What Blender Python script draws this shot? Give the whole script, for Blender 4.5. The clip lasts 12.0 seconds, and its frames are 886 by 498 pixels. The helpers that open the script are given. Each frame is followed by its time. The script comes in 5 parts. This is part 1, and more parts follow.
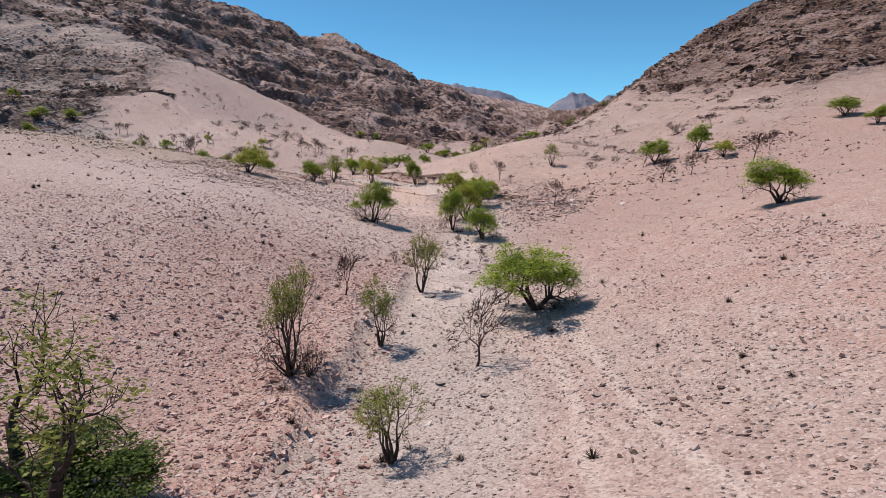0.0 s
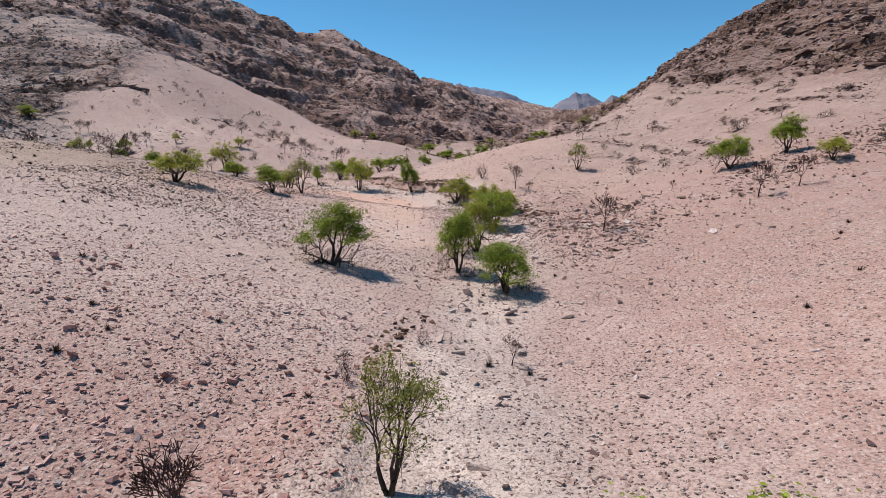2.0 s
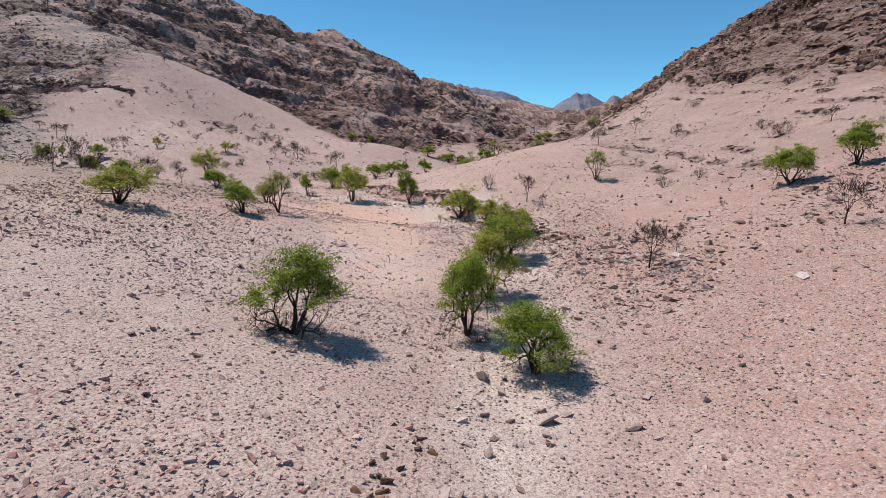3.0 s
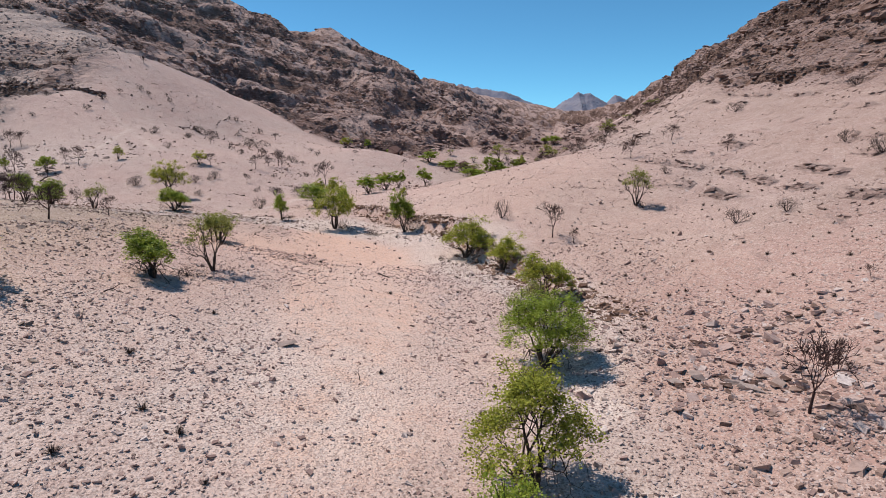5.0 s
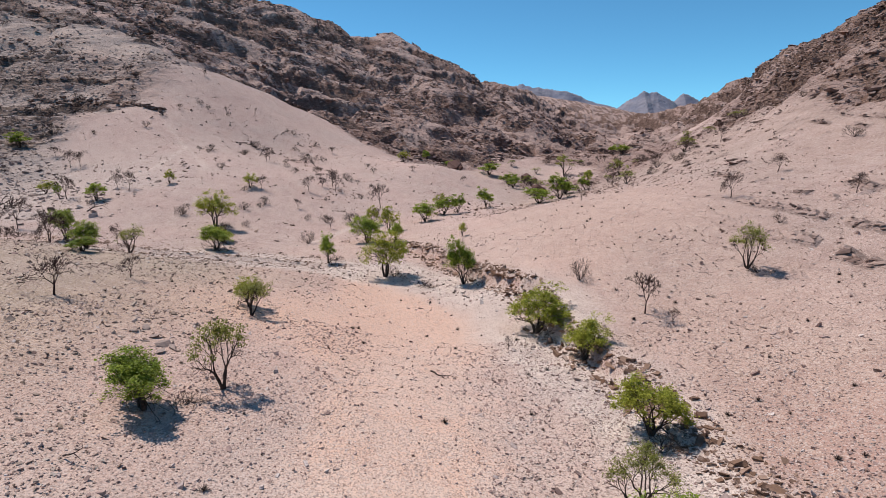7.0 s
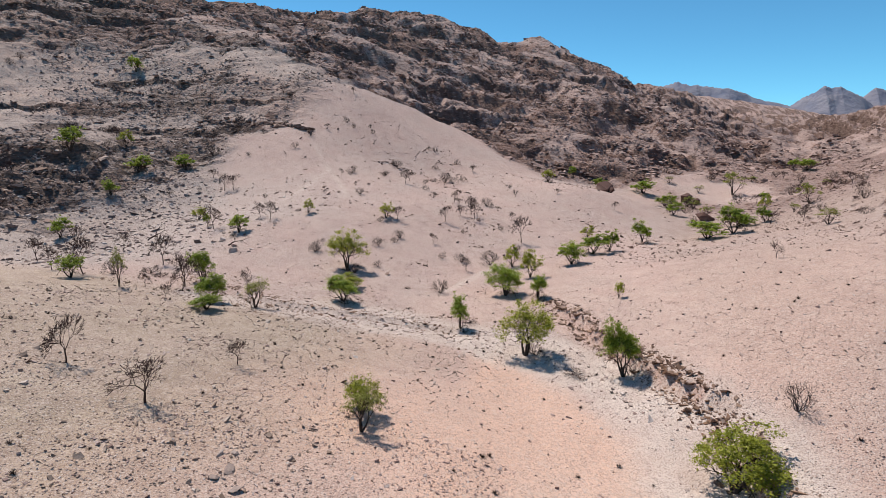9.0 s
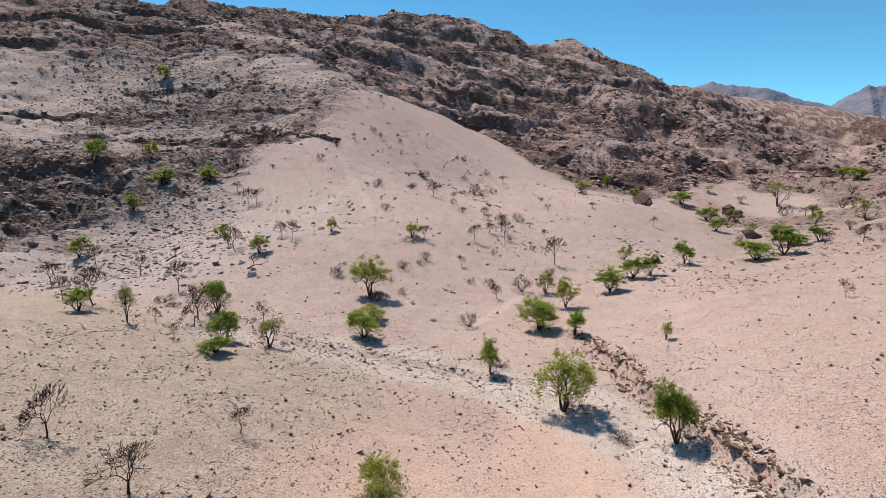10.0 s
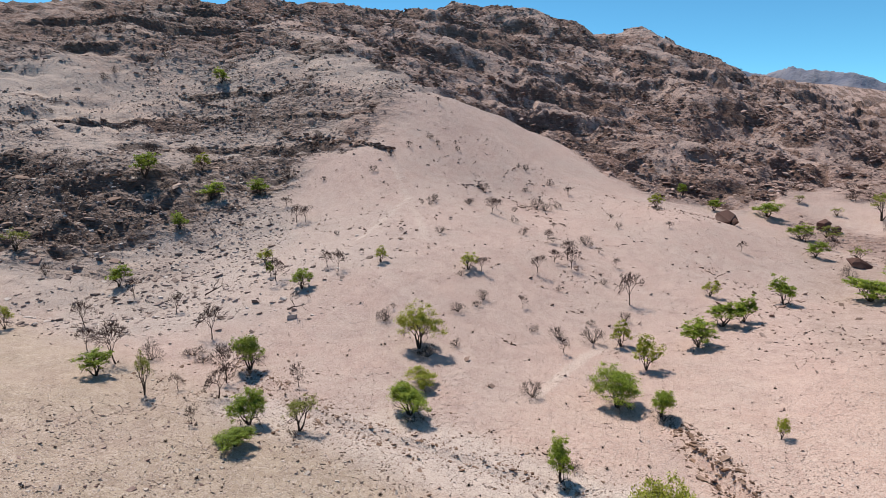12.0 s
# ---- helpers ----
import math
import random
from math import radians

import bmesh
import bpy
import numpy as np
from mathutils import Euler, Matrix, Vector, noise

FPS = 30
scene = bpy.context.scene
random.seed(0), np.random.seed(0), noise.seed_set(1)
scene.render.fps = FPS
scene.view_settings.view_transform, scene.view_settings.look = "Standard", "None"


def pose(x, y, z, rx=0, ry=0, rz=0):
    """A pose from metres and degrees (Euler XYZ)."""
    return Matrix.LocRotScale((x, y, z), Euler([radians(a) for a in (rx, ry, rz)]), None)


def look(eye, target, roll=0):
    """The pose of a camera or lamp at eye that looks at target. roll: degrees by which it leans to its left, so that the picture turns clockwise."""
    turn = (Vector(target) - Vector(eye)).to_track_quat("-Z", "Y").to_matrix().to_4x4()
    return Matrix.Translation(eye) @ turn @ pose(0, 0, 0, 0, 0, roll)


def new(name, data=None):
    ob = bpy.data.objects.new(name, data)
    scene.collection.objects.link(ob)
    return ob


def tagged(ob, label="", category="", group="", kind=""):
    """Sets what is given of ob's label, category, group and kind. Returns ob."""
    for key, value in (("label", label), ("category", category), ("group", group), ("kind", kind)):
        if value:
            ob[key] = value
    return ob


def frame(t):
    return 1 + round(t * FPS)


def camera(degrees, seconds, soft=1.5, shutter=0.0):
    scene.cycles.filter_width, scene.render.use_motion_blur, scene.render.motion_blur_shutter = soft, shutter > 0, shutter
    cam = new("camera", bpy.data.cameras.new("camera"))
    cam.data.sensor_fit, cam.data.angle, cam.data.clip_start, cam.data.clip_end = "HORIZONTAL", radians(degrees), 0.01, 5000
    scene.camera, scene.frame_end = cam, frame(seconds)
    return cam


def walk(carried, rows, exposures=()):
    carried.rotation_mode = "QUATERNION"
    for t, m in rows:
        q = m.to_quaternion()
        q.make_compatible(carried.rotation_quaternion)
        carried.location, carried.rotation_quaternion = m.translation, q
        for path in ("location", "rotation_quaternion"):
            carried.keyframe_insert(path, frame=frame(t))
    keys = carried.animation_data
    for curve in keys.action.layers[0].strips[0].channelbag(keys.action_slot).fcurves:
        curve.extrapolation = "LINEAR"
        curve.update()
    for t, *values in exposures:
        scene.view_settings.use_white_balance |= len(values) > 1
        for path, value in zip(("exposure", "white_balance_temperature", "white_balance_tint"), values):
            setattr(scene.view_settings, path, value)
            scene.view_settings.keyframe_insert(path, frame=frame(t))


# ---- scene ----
cam = camera(75.66, 12.0, soft=0.9)
PATH = [
    (0, (0.0, 0.0, 12.0), (0.0, 9.851, 10.281), 0.12),
    (0.5, (0.02, 4.918, 11.961), (0.013, 14.77, 10.247), 0.18),
    (1, (0.083, 9.637, 11.882), (0.065, 19.489, 10.17), 0.17),
    (1.5, (0.161, 14.549, 11.881), (0.13, 24.401, 10.172), 0.13),
    (2, (0.091, 19.175, 11.988), (0.048, 29.028, 10.282), 0.08),
    (2.5, (-0.004, 23.981, 12.348), (-0.055, 33.834, 10.643), 0.04),
    (3, (-0.084, 28.622, 12.922), (-0.142, 38.476, 11.223), -0.01),
    (3.2, (-0.113, 30.543, 13.151), (-0.173, 40.397, 11.447), -0.02),
    (4.8, (-0.238, 43.082, 14.645), (-0.315, 52.937, 12.951), -0.15),
    (5, (-0.27, 44.136, 14.886), (-0.351, 53.991, 13.19), -0.14),
    (5.5, (-0.405, 46.43, 15.711), (-0.837, 56.275, 14.011), -0.14),
    (6, (-0.518, 48.497, 16.94), (-1.483, 58.305, 15.244), -0.13),
    (6.5, (-0.809, 50.93, 18.076), (-1.776, 60.737, 16.378), -0.10),
    (6.7, (-0.916, 51.985, 18.495), (-1.882, 61.792, 16.798), -0.10),
    (8.3, (-2.758, 60.544, 22.3), (-5.519, 70.005, 20.611), -0.04),
    (8.5, (-3.017, 61.567, 22.767), (-5.982, 70.968, 21.086), -0.04),
    (9, (-3.893, 64.135, 24.064), (-7.309, 73.383, 22.388), 0.02),
    (9.5, (-4.976, 66.824, 25.373), (-8.627, 75.983, 23.702), 0.03),
    (10, (-5.993, 69.33, 26.675), (-9.861, 78.399, 25.009), 0.02),
    (10.5, (-7.082, 71.941, 28.035), (-11.175, 80.912, 26.372), 0.01),
    (11, (-8.147, 74.373, 29.285), (-12.443, 83.231, 27.528), 0.01),
    (11.5, (-9.256, 76.678, 30.671), (-13.733, 85.422, 28.8), 0.04),
    (12, (-10.547, 78.696, 31.93), (-15.29, 87.3, 30.067), 0.04),
]
walk(cam, [(t, look(eye, target, roll)) for t, eye, target, roll in PATH], exposures=[(0.0, -0.04, 6500, 16), (6.5, -0.03, 6450, 15), (9.5, 0.07, 6500, 11), (12.0, 0.13, 6520, 10)])

# ---- light: high sun ahead and to the left, clear sky ----
SUN_FROM = Vector((-0.90, 0.43, 0)).normalized() * math.cos(radians(61)) + Vector((0, 0, math.sin(radians(61))))
world = bpy.data.worlds.new("sky")
scene.world = world
world.use_nodes = True
wn, wl = world.node_tree.nodes, world.node_tree.links
sky = wn.new("ShaderNodeTexSky")
sky.sky_type, sky.sun_disc = "NISHITA", False
sky.sun_elevation, sky.sun_rotation = radians(61), radians(-64.5)
sky.altitude, sky.air_density, sky.dust_density, sky.ozone_density = 2500, 0.85, 0.0, 1.6
bg = wn["Background"]
bg.inputs[1].default_value = 0.128
tint = wn.new("ShaderNodeMix")
tint.data_type, tint.blend_type = "RGBA", "MULTIPLY"
tint.inputs[0].default_value, tint.inputs[7].default_value = 1.0, (0.51, 1.05, 1.11, 1)
wl.new(sky.outputs[0], tint.inputs[6])
wl.new(tint.outputs[2], bg.inputs[0])
sun = new("sun", bpy.data.lights.new("sun", "SUN"))
sun.data.energy, sun.data.angle, sun.data.color = 4.9, radians(0.5), (1.0, 0.91, 0.80)
sun.matrix_world = look(SUN_FROM * 100, (0, 0, 0))


# ---- materials ----
class Nodes:
    """Short calls for building a node material."""

    def __init__(self, name):
        self.mat = bpy.data.materials.new(name)
        self.mat.use_nodes = True
        self.t = self.mat.node_tree
        self.bsdf = self.t.nodes["Principled BSDF"]
        self.bsdf.inputs["Specular IOR Level"].default_value = 0.25
        self.co = self.t.nodes.new("ShaderNodeTexCoord").outputs["Object"]

    def put(self, socket, value):
        if isinstance(value, bpy.types.NodeSocket):
            self.t.links.new(value, socket)
        elif isinstance(value, tuple):
            socket.default_value = (*value, 1) if len(value) == 3 and socket.type == "RGBA" else value
        else:
            socket.default_value = value

    def noise(self, scale, detail=4.0, rough=0.55, co=None):
        n = self.t.nodes.new("ShaderNodeTexNoise")
        self.put(n.inputs["Vector"], co or self.co)
        n.inputs["Scale"].default_value, n.inputs["Detail"].default_value, n.inputs["Roughness"].default_value = scale, detail, rough
        return n.outputs["Fac"]

    def bedded(self, along, across):
        """Coordinates squeezed along the bedding, which dips to the right."""
        s = self.t.nodes.new("ShaderNodeSeparateXYZ")
        self.put(s.inputs[0], self.co)
        wave = self.math("MULTIPLY", self.noise(0.06, 3), 5.0)
        z = self.math("ADD", self.math("ADD", s.outputs[2], self.math("MULTIPLY", s.outputs[0], 0.14)), wave)
        c = self.t.nodes.new("ShaderNodeCombineXYZ")
        for i, v in enumerate((self.math("MULTIPLY", s.outputs[0], along), self.math("MULTIPLY", s.outputs[1], along), self.math("MULTIPLY", z, across))):
            self.put(c.inputs[i], v)
        return c.outputs[0]

    def shaken(self, amount, scale):
        """Coordinates knocked about, so that cells get uneven outlines."""
        n = self.t.nodes.new("ShaderNodeTexNoise")
        self.put(n.inputs["Vector"], self.co)
        n.inputs["Scale"].default_value, n.inputs["Detail"].default_value = scale, 2.0
        m = self.t.nodes.new("ShaderNodeVectorMath")
        m.operation = "MULTIPLY_ADD"
        self.put(m.inputs[0], n.outputs["Color"])
        m.inputs[1].default_value = (amount,) * 3
        self.put(m.inputs[2], self.co)
        return m.outputs[0]

    def cells(self, scale, out="Distance", feature="F1"):
        n = self.t.nodes.new("ShaderNodeTexVoronoi")
        n.feature = feature
        self.put(n.inputs["Vector"], self.shaken(0.55 / scale, scale * 1.7))
        n.inputs["Scale"].default_value = scale
        return n.outputs[out]

    def ramp(self, fac, a, b, lo=0.0, hi=1.0):
        n = self.t.nodes.new("ShaderNodeMapRange")
        n.interpolation_type = "SMOOTHSTEP"
        self.put(n.inputs[0], fac)
        for i, v in enumerate((a, b, lo, hi), 1):
            n.inputs[i].default_value = v
        return n.outputs[0]

    def mix(self, fac, a, b, blend="MIX"):
        n = self.t.nodes.new("ShaderNodeMix")
        n.data_type, n.blend_type = "RGBA", blend
        self.put(n.inputs[0], fac), self.put(n.inputs[6], a), self.put(n.inputs[7], b)
        return n.outputs[2]

    def math(self, op, a, b=0.0):
        n = self.t.nodes.new("ShaderNodeMath")
        n.operation = op
        self.put(n.inputs[0], a), self.put(n.inputs[1], b)
        return n.outputs[0]

    def field(self, name):
        n = self.t.nodes.new("ShaderNodeAttribute")
        n.attribute_name = name
        s = self.t.nodes.new("ShaderNodeSeparateXYZ")
        self.t.links.new(n.outputs["Vector"], s.inputs[0])
        return s.outputs

    def island(self):
        return self.t.nodes.new("ShaderNodeNewGeometry").outputs["Random Per Island"]

    def each(self):
        return self.t.nodes.new("ShaderNodeObjectInfo").outputs["Random"]

    def colours(self, fac, *stops):
        n = self.t.nodes.new("ShaderNodeValToRGB")
        self.put(n.inputs[0], fac)
        while len(n.color_ramp.elements) < len(stops):
            n.color_ramp.elements.new(0.5)
        for e, (p, c) in zip(n.color_ramp.elements, stops):
            e.position, e.color = p, (*c, 1)
        return n.outputs[0]

    def bump(self, height, distance, strength=1.0, after=None):
        n = self.t.nodes.new("ShaderNodeBump")
        n.inputs["Distance"].default_value, n.inputs["Strength"].default_value = distance, strength
        self.put(n.inputs["Height"], height)
        if after is not None:
            self.t.links.new(after, n.inputs["Normal"])
        return n.outputs[0]

    def done(self, colour, rough=0.9, normal=None):
        self.put(self.bsdf.inputs["Base Color"], colour)
        self.put(self.bsdf.inputs["Roughness"], rough)
        if normal is not None:
            self.t.links.new(normal, self.bsdf.inputs["Normal"])
        return self.mat


def ground_material():
    k = Nodes("stony_desert_soil")
    rock, riser, orange = k.field("geology")
    pale, grey, red = k.field("gravel")
    tan, brown, rusty = k.field("earth")
    wide, mid, fine = k.noise(0.05, 3), k.noise(0.6, 5, 0.6), k.noise(7.0, 4, 0.65)
    soil = k.mix(k.ramp(wide, 0.38, 0.62), (0.62, 0.47, 0.42), (0.57, 0.46, 0.415))
    soil = k.mix(k.ramp(k.noise(0.13, 4, 0.6), 0.45, 0.7, 0.0, 0.6), soil, (0.53, 0.37, 0.325))
    soil = k.mix(k.ramp(mid, 0.42, 0.72, 0.0, 0.7), soil, (0.45, 0.325, 0.295))
    soil = k.mix(k.math("MULTIPLY", tan, k.ramp(k.noise(0.09, 4, 0.6), 0.35, 0.6, 0.75, 1.0)), soil, k.mix(k.ramp(mid, 0.4, 0.65), (0.48, 0.40, 0.305), (0.37, 0.30, 0.225)))
    soil = k.mix(k.math("MULTIPLY", brown, k.ramp(k.noise(0.11, 4, 0.6), 0.35, 0.6, 0.45, 0.9)), soil, k.mix(k.ramp(mid, 0.4, 0.65), (0.41, 0.315, 0.264), (0.30, 0.22, 0.182)))
    soil = k.mix(k.math("MULTIPLY", orange, 0.85), soil, (0.82, 0.55, 0.415))
    soil = k.mix(k.math("MULTIPLY", red, k.ramp(mid, 0.3, 0.6, 0.25, 0.9)), soil, (0.50, 0.312, 0.265))
    soil = k.mix(k.math("MULTIPLY", grey, 0.75), soil, (0.50, 0.455, 0.425))
    soil = k.mix(k.math("MULTIPLY", pale, k.ramp(mid, 0.35, 0.6, 0.35, 0.95)), soil, (0.80, 0.71, 0.64))
    # loose gravel of two sizes: dark and light chips with gaps of plain soil
    chip = k.cells(5.5, "Color")
    edge = k.cells(5.5, "Distance")
    tone = k.t.nodes.new("ShaderNodeSeparateColor")
    k.put(tone.inputs[0], chip)
    stone = k.colours(tone.outputs[0], (0.0, (0.11, 0.072, 0.06)), (0.3, (0.27, 0.19, 0.163)), (0.65, (0.50, 0.40, 0.355)), (1.0, (0.76, 0.68, 0.62)))
    here = k.math("MULTIPLY", k.ramp(edge, 0.42, 0.2), k.ramp(tone.outputs[1], 0.42, 0.5))
    here = k.math("MULTIPLY", here, k.ramp(k.noise(0.25, 4, 0.6), 0.36, 0.56, 0.3, 1.0))
    plain = k.ramp(orange, 0.1, 0.7, 1.0, 0.3)
    here = k.math("MULTIPLY", here, plain)
    soil = k.mix(k.math("MULTIPLY", here, 0.85), soil, stone)
    chip2 = k.cells(17.0, "Color")
    tone2 = k.t.nodes.new("ShaderNodeSeparateColor")
    k.put(tone2.inputs[0], chip2)
    soil = k.mix(k.ramp(tone2.outputs[1], 0.45, 0.55, 0.0, 0.6), soil, k.colours(tone2.outputs[0], (0.0, (0.15, 0.10, 0.085)), (0.5, (0.40, 0.31, 0.275)), (1.0, (0.74, 0.66, 0.61))))
    soil = k.mix(k.math("MULTIPLY", plain, k.ramp(fine, 0.5, 0.7, 0.0, 0.5)), soil, (0.27, 0.185, 0.16))
    soil = k.mix(k.ramp(k.noise(3.1, 3, 0.6), 0.56, 0.68, 0.0, 0.5), soil, (0.66, 0.56, 0.50))
    soil = k.mix(k.math("MULTIPLY", plain, k.ramp(k.noise(2.0, 5, 0.75), 0.57, 0.68, 0.0, 0.35)), soil, (0.30, 0.22, 0.19))
    # weathered rock with desert varnish: thin dipping beds, broken blocks, crevice shade painted in
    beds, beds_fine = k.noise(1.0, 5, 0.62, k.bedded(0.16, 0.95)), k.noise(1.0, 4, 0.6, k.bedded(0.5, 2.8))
    block = k.cells(0.9, "Distance")
    blocks = k.t.nodes.new("ShaderNodeSeparateColor")
    k.put(blocks.inputs[0], k.cells(0.9, "Color"))
    grain = k.noise(0.35, 6, 0.65)
    cliff = k.colours(k.math("ADD", k.math("MULTIPLY", grain, 0.5), k.math("MULTIPLY", beds, 0.5)), (0.33, (0.09, 0.055, 0.044)), (0.41, (0.30, 0.195, 0.16)), (0.50, (0.47, 0.325, 0.275)), (0.63, (0.62, 0.48, 0.42)))
    # crevice shadows painted as near-black lines along the fine beds
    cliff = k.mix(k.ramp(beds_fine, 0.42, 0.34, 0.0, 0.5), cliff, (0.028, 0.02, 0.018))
    cliff = k.mix(k.ramp(k.noise(0.03, 3), 0.42, 0.62, 0, 0.6), cliff, k.mix(0.5, cliff, (0.28, 0.15, 0.11)))
    cliff = k.mix(k.math("MULTIPLY", grey, 0.65), cliff, k.colours(k.math("ADD", k.math("MULTIPLY", grain, 0.5), k.math("MULTIPLY", beds_fine, 0.5)), (0.38, (0.07, 0.062, 0.057)), (0.5, (0.29, 0.25, 0.228)), (0.62, (0.48, 0.435, 0.40))))
    cliff = k.mix(k.math("MULTIPLY", rusty, 0.6), cliff, k.colours(k.math("ADD", k.math("MULTIPLY", grain, 0.4), k.math("MULTIPLY", beds_fine, 0.6)), (0.38, (0.05, 0.032, 0.025)), (0.43, (0.22, 0.14, 0.11)), (0.52, (0.38, 0.265, 0.21)), (0.64, (0.52, 0.40, 0.335))))
    rubble = k.colours(blocks.outputs[0], (0.0, (0.06, 0.043, 0.037)), (0.4, (0.20, 0.15, 0.13)), (0.8, (0.36, 0.29, 0.255)), (1.0, (0.50, 0.43, 0.39)))
    bare = k.math("MULTIPLY", rock, k.ramp(riser, 0.15, 0.75, 0.50, 1.0))
    bare = k.ramp(k.math("ADD", bare, k.math("MULTIPLY", k.math("SUBTRACT", k.math("ADD", k.math("MULTIPLY", k.noise(0.5, 5, 0.7), 0.5), k.math("MULTIPLY", beds, 0.5)), 0.5), 1.7)), 0.38, 0.5)
    soil = k.mix(k.math("MULTIPLY", rock, 0.7), soil, k.mix(k.math("MULTIPLY", grey, 0.7), (0.46, 0.335, 0.30), (0.46, 0.40, 0.37)))
    soil = k.mix(k.math("MULTIPLY", k.math("MULTIPLY", rock, k.ramp(block, 0.5, 0.3)), k.ramp(blocks.outputs[1], 0.45, 0.5, 0.0, 0.7)), soil, rubble)
    # shade of the ledges painted into the colour of their risers
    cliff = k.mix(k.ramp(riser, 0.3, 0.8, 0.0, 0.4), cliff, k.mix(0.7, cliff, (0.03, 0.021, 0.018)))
    soil = k.mix(1.0, soil, k.mix(rock, (0.86, 0.825, 0.805), (0.62, 0.575, 0.56)), "MULTIPLY")
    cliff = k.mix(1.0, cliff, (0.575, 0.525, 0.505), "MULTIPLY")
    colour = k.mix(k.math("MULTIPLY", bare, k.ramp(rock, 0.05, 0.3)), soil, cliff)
    n = k.bump(k.math("ADD", k.math("MULTIPLY", here, k.ramp(edge, 0.42, 0.0)), k.math("MULTIPLY", fine, 0.5)), 0.2, 1.0)
    n = k.bump(k.math("MULTIPLY", k.math("ADD", k.math("ADD", grain, k.math("MULTIPLY", beds, 1.4)), k.math("ADD", k.math("MULTIPLY", beds_fine, 0.5), k.math("MULTIPLY", k.ramp(block, 0.5, 0.1), 0.25))), rock), 1.5, 1.0, n)
    return k.done(colour, 0.95, n)


def stone_material(name, *stops, by_object=False, size=6.0):
    k = Nodes(name)
    stops = [(at, (0.82 * r, 0.78 * g, 0.78 * b)) for at, (r, g, b) in stops]
    base = k.colours(k.each() if by_object else k.island(), *stops)
    colour = k.mix(k.ramp(k.noise(size, 5, 0.65), 0.4, 0.7), base, k.mix(0.4, base, (0.12, 0.08, 0.07)))
    colour = k.mix(k.ramp(k.noise(size * 0.3, 3), 0.5, 0.75, 0, 0.5), colour, (0.42, 0.31, 0.26))
    return k.done(colour, 0.9, k.bump(k.noise(size * 2, 5, 0.7), 0.04, 0.9))


def leaf_material(name, low, mid, high):
    k = Nodes(name)
    tone = k.math("ADD", k.math("MULTIPLY", k.island(), 0.75), k.math("MULTIPLY", k.each(), 0.25))
    colour = k.colours(tone, (0.05, low), (0.5, mid), (0.95, high))
    k.done(colour, 0.55)
    glow = k.t.nodes.new("ShaderNodeBsdfTranslucent")
    k.put(glow.inputs[0], k.mix(0.5, colour, high))
    both = k.t.nodes.new("ShaderNodeMixShader")
    both.inputs[0].default_value = 0.42
    k.t.links.new(k.bsdf.outputs[0], both.inputs[1]), k.t.links.new(glow.outputs[0], both.inputs[2])
    k.t.links.new(both.outputs[0], k.t.nodes["Material Output"].inputs[0])
    return k.mat


def bark_material(name, dark, light):
    k = Nodes(name)
    grain = k.noise(9.0, 5, 0.7)
    return k.done(k.mix(k.ramp(grain, 0.35, 0.7), dark, light), 0.85, k.bump(grain, 0.02))


GROUND = ground_material()
STONE = stone_material("loose_stone", (0.0, (0.26, 0.175, 0.15)), (0.25, (0.40, 0.29, 0.255)), (0.6, (0.54, 0.43, 0.385)), (0.9, (0.66, 0.57, 0.52)), (1.0, (0.78, 0.72, 0.67)))
REDSTONE = stone_material("red_stone", (0.0, (0.38, 0.21, 0.175)), (0.5, (0.62, 0.405, 0.355)), (1.0, (0.80, 0.61, 0.55)))
RUBBLE = stone_material("hill_rubble", (0.0, (0.13, 0.10, 0.088)), (0.4, (0.32, 0.255, 0.225)), (0.75, (0.50, 0.43, 0.39)), (1.0, (0.72, 0.67, 0.62)), size=2.0)
LEDGEROCK = stone_material("thin_ledge", (0.0, (0.09, 0.06, 0.05)), (0.6, (0.23, 0.16, 0.135)), (1.0, (0.42, 0.32, 0.27)), size=2.0)
REDCRAG = stone_material("red_crag", (0.0, (0.11, 0.068, 0.052)), (0.45, (0.27, 0.18, 0.14)), (1.0, (0.50, 0.375, 0.31)), size=1.2)
HILLCRAG = stone_material("hill_crag", (0.0, (0.18, 0.115, 0.092)), (0.4, (0.36, 0.25, 0.21)), (1.0, (0.58, 0.45, 0.40)), size=1.2)
GREYCRAG = stone_material("grey_crag", (0.0, (0.16, 0.105, 0.08)), (0.5, (0.34, 0.245, 0.195)), (1.0, (0.55, 0.445, 0.385)), size=1.2)
WASHSTONE = stone_material("wash_stone", (0.0, (0.34, 0.27, 0.23)), (0.5, (0.58, 0.50, 0.44)), (1.0, (0.80, 0.74, 0.68)))
BROWNSTONE = stone_material("brown_stone", (0.0, (0.16, 0.105, 0.085)), (0.5, (0.36, 0.26, 0.21)), (1.0, (0.58, 0.46, 0.40)))
TERRACESTONE = stone_material("terrace_stone", (0.0, (0.17, 0.125, 0.095)), (0.4, (0.36, 0.285, 0.225)), (0.8, (0.56, 0.47, 0.39)), (1.0, (0.74, 0.67, 0.59)))
BANKRUBBLE = stone_material("bank_rubble", (0.0, (0.12, 0.07, 0.045)), (0.5, (0.26, 0.165, 0.11)), (1.0, (0.40, 0.29, 0.22)))
CRAG = stone_material("dark_crag", (0.0, (0.13, 0.085, 0.07)), (0.5, (0.30, 0.21, 0.175)), (1.0, (0.50, 0.385, 0.335)), size=1.2)
BLOCK = stone_material("bank_block", (0.0, (0.08, 0.044, 0.026)), (0.5, (0.24, 0.14, 0.085)), (1.0, (0.42, 0.28, 0.19)), by_object=True, size=3.0)
